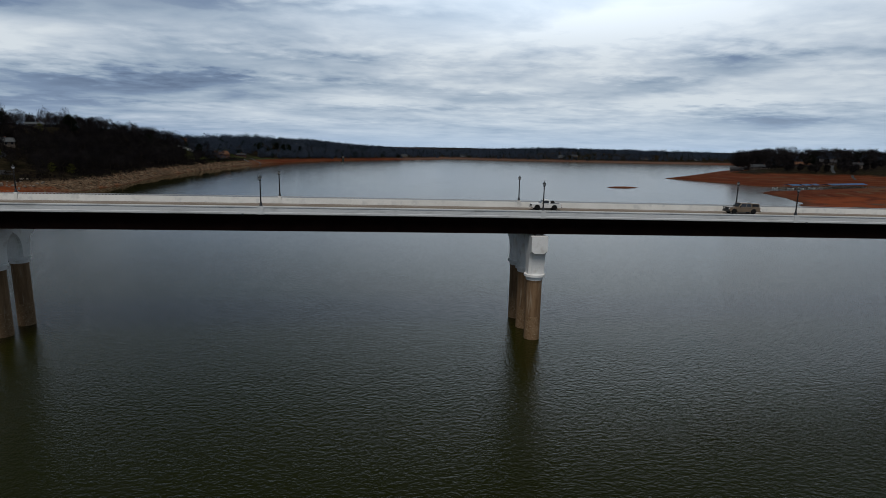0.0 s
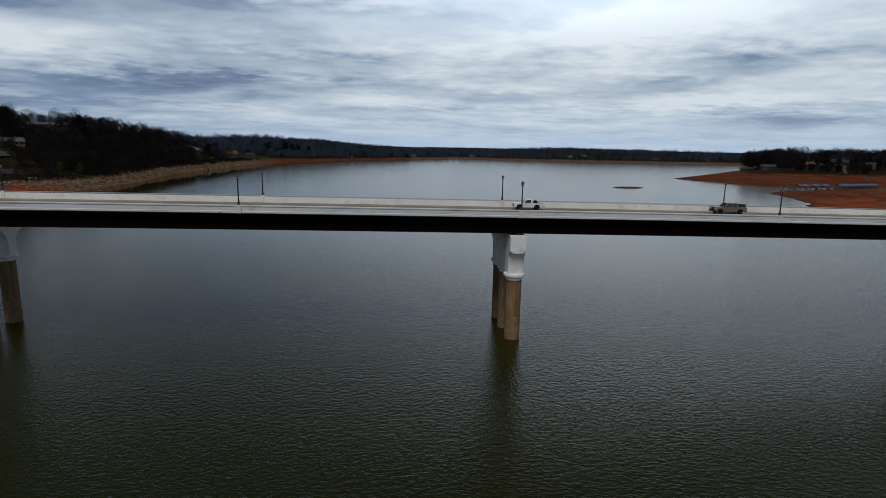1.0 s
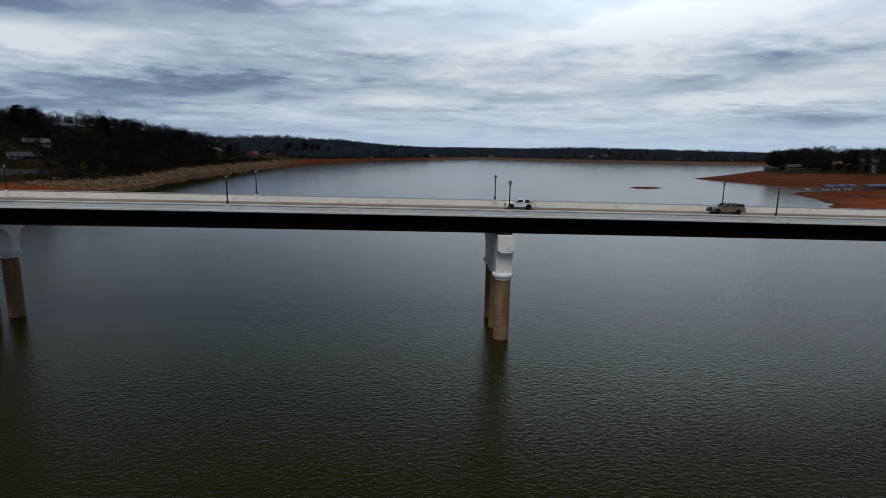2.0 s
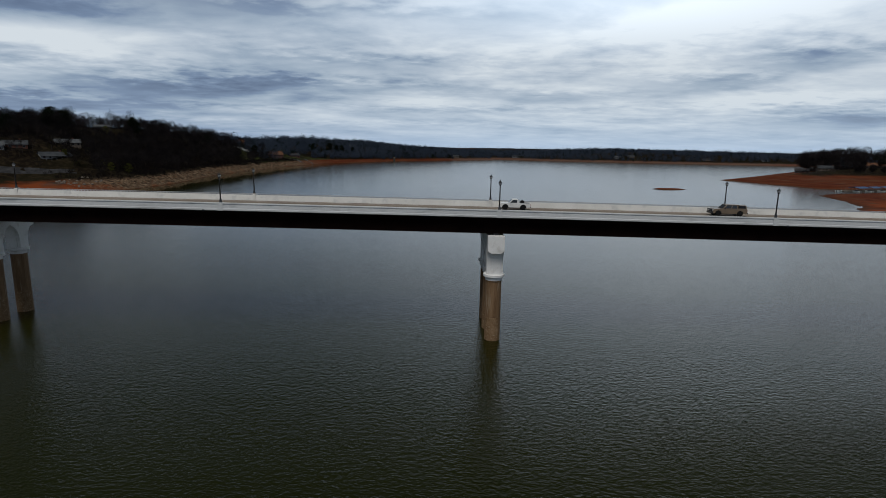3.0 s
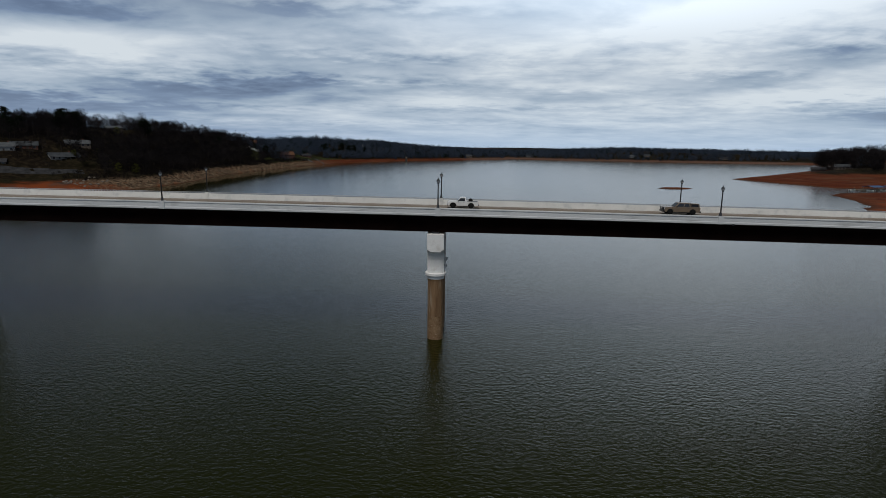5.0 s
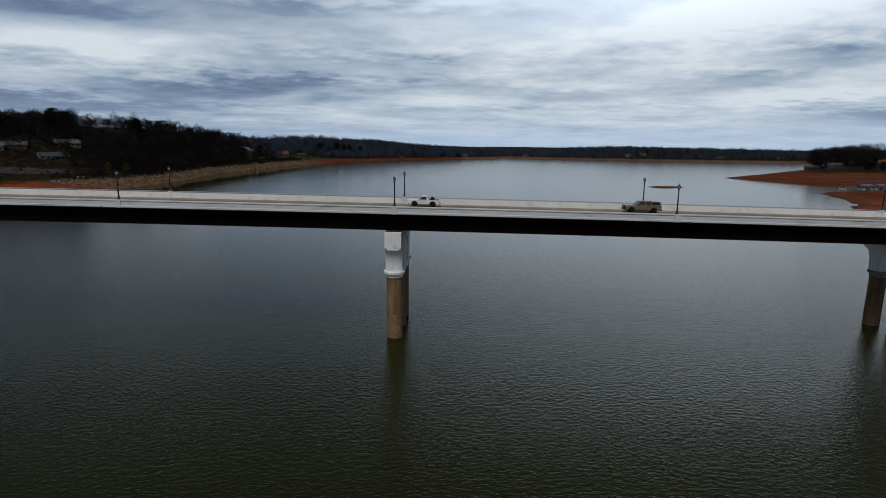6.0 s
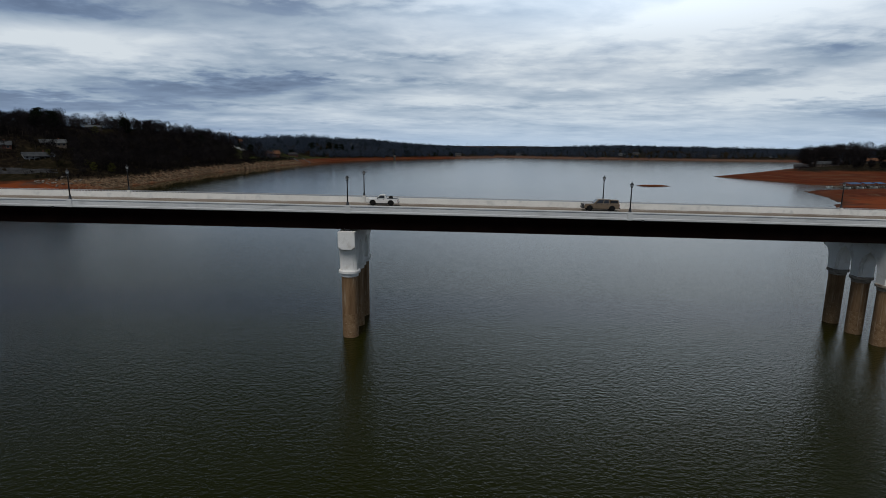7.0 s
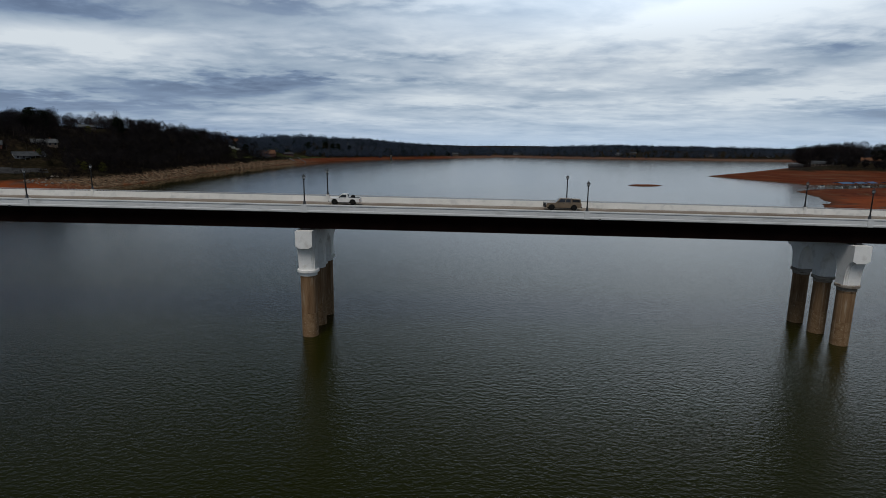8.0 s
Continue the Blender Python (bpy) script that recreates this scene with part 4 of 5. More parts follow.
def clump_cloud(name, label, category, centres, count, size, mat, seed, blade_like=False):
    """Many small ragged tufts round each centre (x, y, z, half width, half height), as one mesh."""
    rng = np.random.default_rng(seed)
    c = np.repeat(np.array(centres), count, axis=0)
    n = len(c)
    u = rng.normal(size=(n, 3))
    u /= np.linalg.norm(u, axis=1)[:, None]
    lump = np.sin(u[:, :1] * 5 + c[:, :1]) * np.sin(u[:, 1:2] * 5 + c[:, 1:2]) * np.sin(u[:, 2:] * 4 + c[:, :1] * 0.7)
    u *= rng.uniform(0.35, 1.0, (n, 1)) ** 0.5 * (1 + 0.22 * lump)
    mid = c[:, :3] + u * np.stack([c[:, 3], c[:, 3], c[:, 4]], 1)
    s = size * rng.uniform(0.5, 1.3, (n, 1))
    a, b = rng.normal(size=(n, 3)), rng.normal(size=(n, 3))
    a /= np.linalg.norm(a, axis=1)[:, None]
    b /= np.linalg.norm(b, axis=1)[:, None]
    if blade_like is True:
        a[:, 2] = np.abs(a[:, 2]) + 0.6
        b *= 0.12
    elif blade_like:                                  # twigs that spread outwards
        a = a * 0.8 + u + np.array([0, 0, 0.25])
        b *= blade_like
    v = np.stack([mid - b * s * 0.5, mid + b * s * 0.5, mid + a * s], 1).reshape(-1, 3)
    me = bpy.data.meshes.new(name)
    me.vertices.add(n * 3), me.loops.add(n * 3), me.polygons.add(n)
    me.vertices.foreach_set("co", v.ravel())
    me.loops.foreach_set("vertex_index", np.arange(n * 3))
    me.polygons.foreach_set("loop_start", np.arange(n) * 3)
    me.materials.append(mat)
    me.update(calc_edges=True)
    tagged(new(name, me), label, category, kind="stuff")


def build_woods():
    rng = np.random.default_rng(5)
    # brush under the trees of the west hill
    x, y = rng.uniform(-345, -165, 15000), rng.uniform(262, 700, 15000)
    d = signed(WEST, x, y)
    ok = (d > 10) & (d > np.interp(y, [262, 300], [22, 10.5])) & ((y > 310) | (x < -262) | (rng.random(15000) < 0.4))
    for a, b, r in HOUSE_SPOTS:
        ok &= (x - a) ** 2 + (y - b) ** 2 > r * r
    x, y = x[ok], y[ok]
    hh = rng.uniform(0.5, 1.5, len(x))
    c = np.stack([x, y, height(x, y) + hh * 0.6, hh * 1.1, hh], 1)
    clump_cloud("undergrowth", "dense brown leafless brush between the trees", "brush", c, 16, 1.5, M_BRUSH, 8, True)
    x, y = rng.uniform(430, 780, 5000), rng.uniform(480, 780, 5000)
    ok = (signed(EAST, x, y) > 12) & (x > 20 + 0.667 * (y + 84)) & ((y > 500 + 0.12 * (x - 330)) | (rng.random(5000) < 0.18))
    for a, b, r in HOUSE_SPOTS:
        ok &= (x - a) ** 2 + (y - b) ** 2 > r * r
    x, y = x[ok], y[ok]
    hh = rng.uniform(0.8, 3.2, len(x))
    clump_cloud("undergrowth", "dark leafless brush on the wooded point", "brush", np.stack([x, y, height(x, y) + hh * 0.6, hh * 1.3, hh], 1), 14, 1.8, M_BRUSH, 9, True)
    # woods of the far shores: rows of trees too far to tell apart
    def wood(name, label, box, n, test, lo, hi, seed, count=95):
        r = np.random.default_rng(seed)
        x, y = r.uniform(box[0], box[1], n), r.uniform(box[2], box[3], n)
        k = test(x, y)
        x, y = x[k], y[k]
        h = r.uniform(lo * 0.8, hi * 1.1, len(x)) * (1 + 0.20 * wave(x, y, 45, seed) + 0.22 * wave(x, y, 170, seed + 3))
        c = np.stack([x, y, height(x, y) + h * 0.5, h * 0.4, h * 0.48], 1)
        green = r.random(len(c)) < 0.14
        clump_cloud(name, label, "woods", c[~green], int(count * 2.4), 0.95, M_HAZYWOOD, seed + 1)
        clump_cloud("evergreens", "dark evergreens scattered through the far woods", "woods", c[green] * np.array([1, 1, 1, 0.85, 1.1]), int(count * 2.0), 1.0, M_PINE, seed + 2)
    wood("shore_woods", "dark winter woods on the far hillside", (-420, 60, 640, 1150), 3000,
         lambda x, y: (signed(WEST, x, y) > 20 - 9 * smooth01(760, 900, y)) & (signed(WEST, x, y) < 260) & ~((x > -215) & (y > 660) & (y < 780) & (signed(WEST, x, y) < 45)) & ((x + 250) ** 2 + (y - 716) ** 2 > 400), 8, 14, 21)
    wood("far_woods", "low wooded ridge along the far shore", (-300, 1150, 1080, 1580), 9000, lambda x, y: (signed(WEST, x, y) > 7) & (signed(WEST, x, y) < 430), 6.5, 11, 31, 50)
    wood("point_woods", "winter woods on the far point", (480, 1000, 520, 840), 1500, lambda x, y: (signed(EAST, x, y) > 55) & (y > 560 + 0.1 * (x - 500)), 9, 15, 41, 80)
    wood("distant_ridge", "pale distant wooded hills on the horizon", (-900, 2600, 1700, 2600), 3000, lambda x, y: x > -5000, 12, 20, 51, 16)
    # broken rock along the drawn-down west bank
    r = np.random.default_rng(77)
    n = 1000
    t = r.uniform(232, 640, n)
    bx = np.interp(t, [p[1] for p in WEST[4:12]], [p[0] for p in WEST[4:12]]) - r.uniform(-0.5, 15, n)
    s = r.gamma(2.0, 0.14, n) + 0.1
    base = np.array([(1, 1, 0), (-1, 1, 0.1), (-1, -1, 0), (1, -1, -0.1), (0.2, 0.1, 1.0), (0, 0, -0.8)]) * np.array([0.7, 0.7, 0.6])
    tri = np.array([(0, 1, 4), (1, 2, 4), (2, 3, 4), (3, 0, 4), (1, 0, 5), (2, 1, 5), (3, 2, 5), (0, 3, 5)])
    ang = r.uniform(0, 6.28, n)
    P = base[None] * (1 + 0.35 * r.normal(size=(n, 6, 3))) * s[:, None, None]
    X = P[..., 0] * np.cos(ang)[:, None] - P[..., 1] * np.sin(ang)[:, None] + bx[:, None]
    Y = P[..., 0] * np.sin(ang)[:, None] + P[..., 1] * np.cos(ang)[:, None] + t[:, None]
    Z = P[..., 2] + height(bx, t)[:, None]
    v = np.stack([X, Y, Z], 2).reshape(-1, 3)
    f = (tri[None] + 6 * np.arange(n)[:, None, None]).reshape(-1, 3)
    tagged(new("bank_rubble", raw_mesh("bank_rubble", v.tolist(), f.tolist(), M_ROCK)), "broken tan rock along the bare lake bank", "rocks", kind="stuff")


def build_ledges():
    """Tilted slabs of rock that dip along the bare west bank towards the water."""
    r = np.random.default_rng(19)
    n = 520
    y = r.uniform(262, 690, n)
    shore = np.interp(y, [p[1] for p in WEST[6:13]], [p[0] for p in WEST[6:13]])
    d0 = r.uniform(0.5, 9.0, n)
    long_, wide_, thick = r.uniform(2.5, 6.5, n), r.uniform(0.35, 0.9, n), r.uniform(0.35, 0.8, n)
    verts, faces = [], []
    for i in range(n):
        x0, x1 = shore[i] - d0[i] - long_[i] * 0.75, shore[i] - d0[i]
        y0, y1 = y[i], y[i] + long_[i] * 0.62
        z0, z1 = float(height(x0, y0)), float(height(x1, y1))
        k, across = len(verts), Vector((y1 - y0, x0 - x1, 0)).normalized() * wide_[i]
        for px_, py_, pz_, t in ((x0, y0, z0, thick[i] * 0.7), (0.5 * (x0 + x1), 0.5 * (y0 + y1), 0.5 * (z0 + z1), thick[i]), (x1, y1, z1, thick[i] * 0.5)):
            j = r.uniform(-0.2, 0.2, 4)
            verts += [(px_ - across.x + j[0], py_ - across.y, pz_ - 0.8), (px_ + across.x, py_ + across.y + j[1], pz_ - 0.8), (px_ + across.x * 0.7, py_ + across.y * 0.7, pz_ + t + j[2]), (px_ - across.x * 0.8, py_ - across.y * 0.8, pz_ + t * 0.5 + j[3])]
        for a in (k, k + 4):
            faces += [(a + q, a + (q + 1) % 4, a + 4 + (q + 1) % 4, a + 4 + q) for q in range(4)]
        faces += [(k + 3, k + 2, k + 1, k), (k + 8, k + 9, k + 10, k + 11)]
    tagged(new("rock_ledges", raw_mesh("rock_ledges", verts, faces, M_ROCK)), "tilted tan rock ledges along the bare lake bank", "rocks", kind="stuff")


build_trees()
build_woods()
build_ledges()


# ---------------------------------------------------------------- houses, docks, vehicles
M_GLASS = material("dark_window_glass", (0.012, 0.014, 0.018), (0.03, 0.034, 0.04), 0.08, 0.5, 4)
M_TYRE = material("tyre_rubber", (0.006, 0.006, 0.006), (0.013, 0.013, 0.013), 0.85, 3, 20)
M_RIM = material("dull_alloy", (0.10, 0.10, 0.10), (0.22, 0.22, 0.22), 0.4, 4, 20, metal=0.6)
M_WHITECAR = material("white_car_paint", (0.62, 0.62, 0.60), (0.74, 0.74, 0.72), 0.3, 0.8, 8)
M_TANCAR = material("tan_car_paint", (0.14, 0.105, 0.072), (0.19, 0.145, 0.10), 0.32, 0.8, 8)
M_REDLAMP = material("red_lamp_lens", (0.22, 0.012, 0.01), (0.30, 0.02, 0.015), 0.2, 4, 20)
M_CHROME = material("chrome", (0.5, 0.5, 0.5), (0.65, 0.65, 0.65), 0.2, 4, 20, metal=0.9)
M_BLUEROOF = material("blue_metal_roof", (0.045, 0.10, 0.21), (0.09, 0.165, 0.29), 0.9, 0.4, 4, wear=(0.16, 0.22, 0.30))
M_TIMBER = material("grey_dock_timber", (0.12, 0.10, 0.085), (0.24, 0.21, 0.18), 0.9, 0.5, 5)
M_GRAVEL = material("grey_gravel", (0.020, 0.020, 0.021), (0.060, 0.060, 0.062), 0.95, 0.3, 3)
M_BOULDER = material("pale_boulder", (0.10, 0.085, 0.07), (0.24, 0.205, 0.175), 0.92, 0.6, 4)
M_WALLS = {
    "white": material("white_siding", (0.17, 0.175, 0.18), (0.26, 0.265, 0.265), 0.8, 0.4, 3),
    "brick": material("brown_brick", (0.085, 0.04, 0.03), (0.15, 0.075, 0.055), 0.9, 0.5, 5),
    "tan": material("tan_siding", (0.13, 0.105, 0.085), (0.20, 0.165, 0.135), 0.85, 0.4, 3),
    "dark": material("dark_timber", (0.04, 0.032, 0.028), (0.08, 0.066, 0.055), 0.85, 0.4, 3)}
M_ROOFS = {
    "grey": material("grey_shingles", (0.038, 0.042, 0.046), (0.075, 0.08, 0.085), 0.9, 0.4, 4),
    "dark": material("dark_shingles", (0.03, 0.03, 0.033), (0.06, 0.058, 0.06), 0.9, 0.4, 4),
    "rust": material("rust_shingles", (0.085, 0.042, 0.026), (0.16, 0.085, 0.052), 0.9, 0.4, 4),
    "pale": material("pale_roofing", (0.06, 0.066, 0.07), (0.11, 0.115, 0.12), 0.85, 0.4, 4)}


def build_house(x, y, turn, length, depth, wall_h, wall, roof, label, chimney=True, rise=0.34, porch=False):
    z = min(float(height(x + a, y + b)) for a in (-4, 4) for b in (-4, 4))
    h = thing("house", label, "house", "houses above the lake", at=pose(x, y, z, 0, 0, turn))
    L2, D2 = length / 2, depth / 2
    bm = bmesh.new()
    top_z = wall_h + D2 * rise * 2 * 0.9
    bm_extrude(bm, [(-D2, -2), (D2, -2), (D2, wall_h), (0, top_z), (-D2, wall_h)], -L2, L2, "x")
    body = part("wall", bm, M_WALLS[wall], h)
    e, t = 0.55, 0.18
    for s in (-1, 1):
        bm = bmesh.new()
        k = (top_z - wall_h) / D2
        out = [(s * (D2 + e), wall_h - k * e), (0, top_z), (0, top_z + t), (s * (D2 + e), wall_h - k * e + t)]
        bm_extrude(bm, out, -L2 - e, L2 + e, "x")
        part("roof_slope", bm, M_ROOFS[roof], h)
    if chimney:
        bm = bmesh.new()
        bm_box(bm, L2 * 0.4, -0.4 + D2 * 0.3, wall_h, L2 * 0.4 + 1.0, 0.4 + D2 * 0.3, top_z + 1.1)
        part("chimney", bm, M_WALLS["brick"], h, bevel=0.05)
    n = max(3, int(length / 3.2))
    for side in (-1, 1):
        for i in range(n):
            c = -L2 + (i + 0.5) * length / n
            door = side < 0 and i == n // 2
            w, z0, z1 = (0.5, 0.05, 2.1) if door else (0.65, 0.95, 2.25)
            ya, yb = (-D2 - 0.06, -D2 + 0.02) if side < 0 else (D2 - 0.02, D2 + 0.06)
            bm = bmesh.new()
            bm_box(bm, c - w - 0.1, ya, z0 - 0.1, c + w + 0.1, yb, z1 + 0.1)
            fr = part("door_frame" if door else "window_frame", bm, M_WALLS["white"] if wall == "white" else M_TIMBER, h)
            bm = bmesh.new()
            bm_box(bm, c - w, ya - 0.02, z0, c + w, yb + 0.02, z1)
            part("door_leaf" if door else "pane", bm, M_WALLS["dark"] if door else M_GLASS, fr)
    if porch:
        bm = bmesh.new()
        bm_extrude(bm, [(-D2 - 2.6, wall_h - 0.5), (-D2, wall_h - 0.1), (-D2, wall_h + 0.05), (-D2 - 2.6, wall_h - 0.35)], -L2 * 0.8, L2 * 0.6, "x")
        part("porch_roof", bm, M_ROOFS[roof], h)
        for i in range(5):
            bm = bmesh.new()
            c = -L2 * 0.78 + i * L2 * 0.34
            bm_box(bm, c, -D2 - 2.5, -1, c + 0.16, -D2 - 2.34, wall_h - 0.42)
            part("porch_post", bm, M_WALLS["white"], h)
    return h


def build_houses():
    B = build_house
    B(-255, 279, 40, 12, 8, 3.4, "white", "pale", "white gabled house with a pale roof above the lake road")
    B(-250, 291, 35, 15, 8, 3.0, "brick", "grey", "low brick house with a grey shingle roof")
    B(-228, 297, 55, 18, 7.5, 2.7, "white", "grey", "long white ranch house with a grey roof and porch", porch=True)
    B(-240, 330, 40, 16, 8, 2.8, "tan", "pale", "tan house with a pale roof among bare trees")
    B(-246, 263, 30, 8, 6, 2.4, "dark", "dark", "small dark shed beside the lake road", chimney=False)
    B(-277, 437, 30, 13, 8, 2.8, "dark", "pale", "hilltop house with a pale roof and dark walls", rise=0.22)
    B(-192, 684, 35, 20, 9, 5.0, "brick", "rust", "large brown brick lodge with a rust roof on the bank")
    B(-197, 706, 20, 16, 9, 5.0, "tan", "rust", "tan two-storey house with a rust roof")
    B(-181, 741, 40, 14, 8, 3.4, "brick", "dark", "brick house with a dark roof on the bank")
    B(-258, 716, 20, 26, 11, 4.0, "brick", "rust", "long red brick hall on the wooded hill")
    for (x, y, turn, l, w, r, s) in ((-134, 1000, 20, 14, "white", "pale", "white house with a pale roof on the far shore"), (34, 1082, -10, 18, "white", "grey", "low white house on the far shore"),
                                     (66, 1085, 5, 12, "tan", "grey", "small tan house on the far shore"), (205, 1190, 0, 16, "white", "grey", "white house with a grey roof on the far shore"),
                                     (420, 1140, 10, 14, "white", "pale", "white house before the far wooded ridge"), (450, 1142, 0, 14, "tan", "grey", "tan house before the far wooded ridge"),
                                     (600, 1108, 5, 16, "tan", "dark", "tan house with a dark roof on the far shore"), (720, 1098, 0, 14, "white", "grey", "white cottage on the far shore")):
        B(x, y, turn, l, 8, 3.0, w, r, s, chimney=False)
    B(452, 560, -30, 14, 8, 3.2, "dark", "dark", "dark house with a dark roof on the red clay point")
    B(470, 543, -25, 20, 9, 3.4, "tan", "grey", "wide tan house with a grey roof on the point")
    B(508, 524, -35, 16, 9, 3.4, "dark", "rust", "dark timber house with a rust-coloured roof")
    B(524, 533, 55, 12, 8, 3.6, "dark", "rust", "dark gabled house with a rust-coloured roof")
    B(570, 556, -30, 20, 10, 3.4, "dark", "dark", "low dark house among bare trees")
    B(548, 492, -35, 13, 8, 3.8, "tan", "dark", "tan house with wide windows and a dark roof")
    B(620, 520, -30, 16, 9, 3.4, "tan", "grey", "tan house with a grey roof on the shore road")


def drape(name, label, category, line, width, mat, lift=0.12):
    """A ribbon laid on the ground along a line."""
    bm = bmesh.new()
    pts = []
    for (ax, ay), (bx, by) in zip(line, line[1:]):
        n = max(2, int(math.hypot(bx - ax, by - ay) / 3))
        pts += [(ax + (bx - ax) * i / n, ay + (by - ay) * i / n) for i in range(n)]
    pts.append(line[-1])
    rows = []
    for i, (x, y) in enumerate(pts):
        q = pts[min(i + 1, len(pts) - 1)]
        p = pts[max(i - 1, 0)]
        d = Vector((q[0] - p[0], q[1] - p[1])).normalized()
        row = []
        for s in (-1, 1):
            u, v = x - d.y * width / 2 * s, y + d.x * width / 2 * s
            row.append((u, v, float(height(u, v))))
        row = [(u, v, w + lift) for u, v, w in row]
        rows.append([bm.verts.new(r) for r in row] + [bm.verts.new((u, v, w - 0.6)) for u, v, w in reversed(row)])
    for a, b in zip(rows, rows[1:]):
        for i in range(4):
            bm.faces.new((a[i], a[(i + 1) % 4], b[(i + 1) % 4], b[i]))
    bm.faces.new(rows[0])
    bm.faces.new(list(reversed(rows[-1])))
    bmesh.ops.recalc_face_normals(bm, faces=bm.faces)
    return tagged(new(name, mesh_of(name, bm, mat)), label, category, kind="structure")


def build_dock(x, y, turn, length, depth, roofed, label, open_bays=4):
    d = thing("boat_dock", label, "boat dock", "docks in the cove", at=pose(x, y, 0, 0, 0, turn))
    L2, D2 = length / 2, depth / 2
    for i in range(open_bays + 1):
        bm = bmesh.new()
        c = -L2 + i * length / open_bays
        bm_box(bm, c - 0.5, -D2, -0.15, c + 0.5, D2, 0.45)
        part("finger_pier", bm, M_TIMBER, d, bevel=0.03)
    bm = bmesh.new()
    bm_box(bm, -L2 - 0.5, D2 - 0.2, -0.15, L2 + 0.5, D2 + 1.3, 0.46)
    part("walkway", bm, M_TIMBER, d, bevel=0.03)
    for i in range(open_bays + 1):
        for y0 in (-D2 + 0.2, D2 - 0.2):
            bm = bmesh.new()
            bm_lathe(bm, [(0.09, 0.3), (0.09, 2.75)], 8, -L2 + i * length / open_bays, y0)
            part("post", bm, M_TIMBER, d)
    if roofed:
        for s in (-1, 1):
            bm = bmesh.new()
            bm_extrude(bm, [(s * (D2 + 0.5), 2.5), (0, 3.5), (0, 3.62), (s * (D2 + 0.5), 2.64)], -L2 - 0.7, L2 + 0.7, "x")
            part("roof_slope", bm, M_BLUEROOF, d, "blue metal roof sheet")
    return d


def build_boat(x, y, turn):
    b = thing("boat", "small white motor boat moored at the dock", "boat", "boats at the docks", at=pose(x, y, 0, 0, 0, turn))
    bm = bmesh.new()
    rows = []
    for t in (0, 0.25, 0.5, 0.75, 0.92, 1.0):
        w = 1.15 * (1 - t ** 3 * 0.96)
        rows.append([bm.verts.new((-3 + 6 * t, yy * w, zz + 0.25 * t * t)) for yy, zz in ((-1, 0.75), (-0.8, 0.0), (0, -0.25), (0.8, 0.0), (1, 0.75), (0.8, 0.6), (-0.8, 0.6))])
    for a, c in zip(rows, rows[1:]):
        for i in range(7):
            bm.faces.new((a[i], a[(i + 1) % 7], c[(i + 1) % 7], c[i]))
    bm.faces.new(rows[0])
    bm.faces.new(list(reversed(rows[-1])))
    bmesh.ops.recalc_face_normals(bm, faces=bm.faces)
    part("hull", bm, M_WHITECAR, b)
    bm = bmesh.new()
    bm_extrude(bm, [(-0.6, 0.7), (0.9, 0.7), (0.5, 1.3), (-0.4, 1.35)], -0.75, 0.75, "y")
    part("windscreen", bm, M_GLASS, b)
    bm = bmesh.new()
    bm_box(bm, -3.4, -0.25, -0.1, -2.95, 0.25, 1.0)
    part("outboard_motor", bm, M_BLACK, b, bevel=0.06)


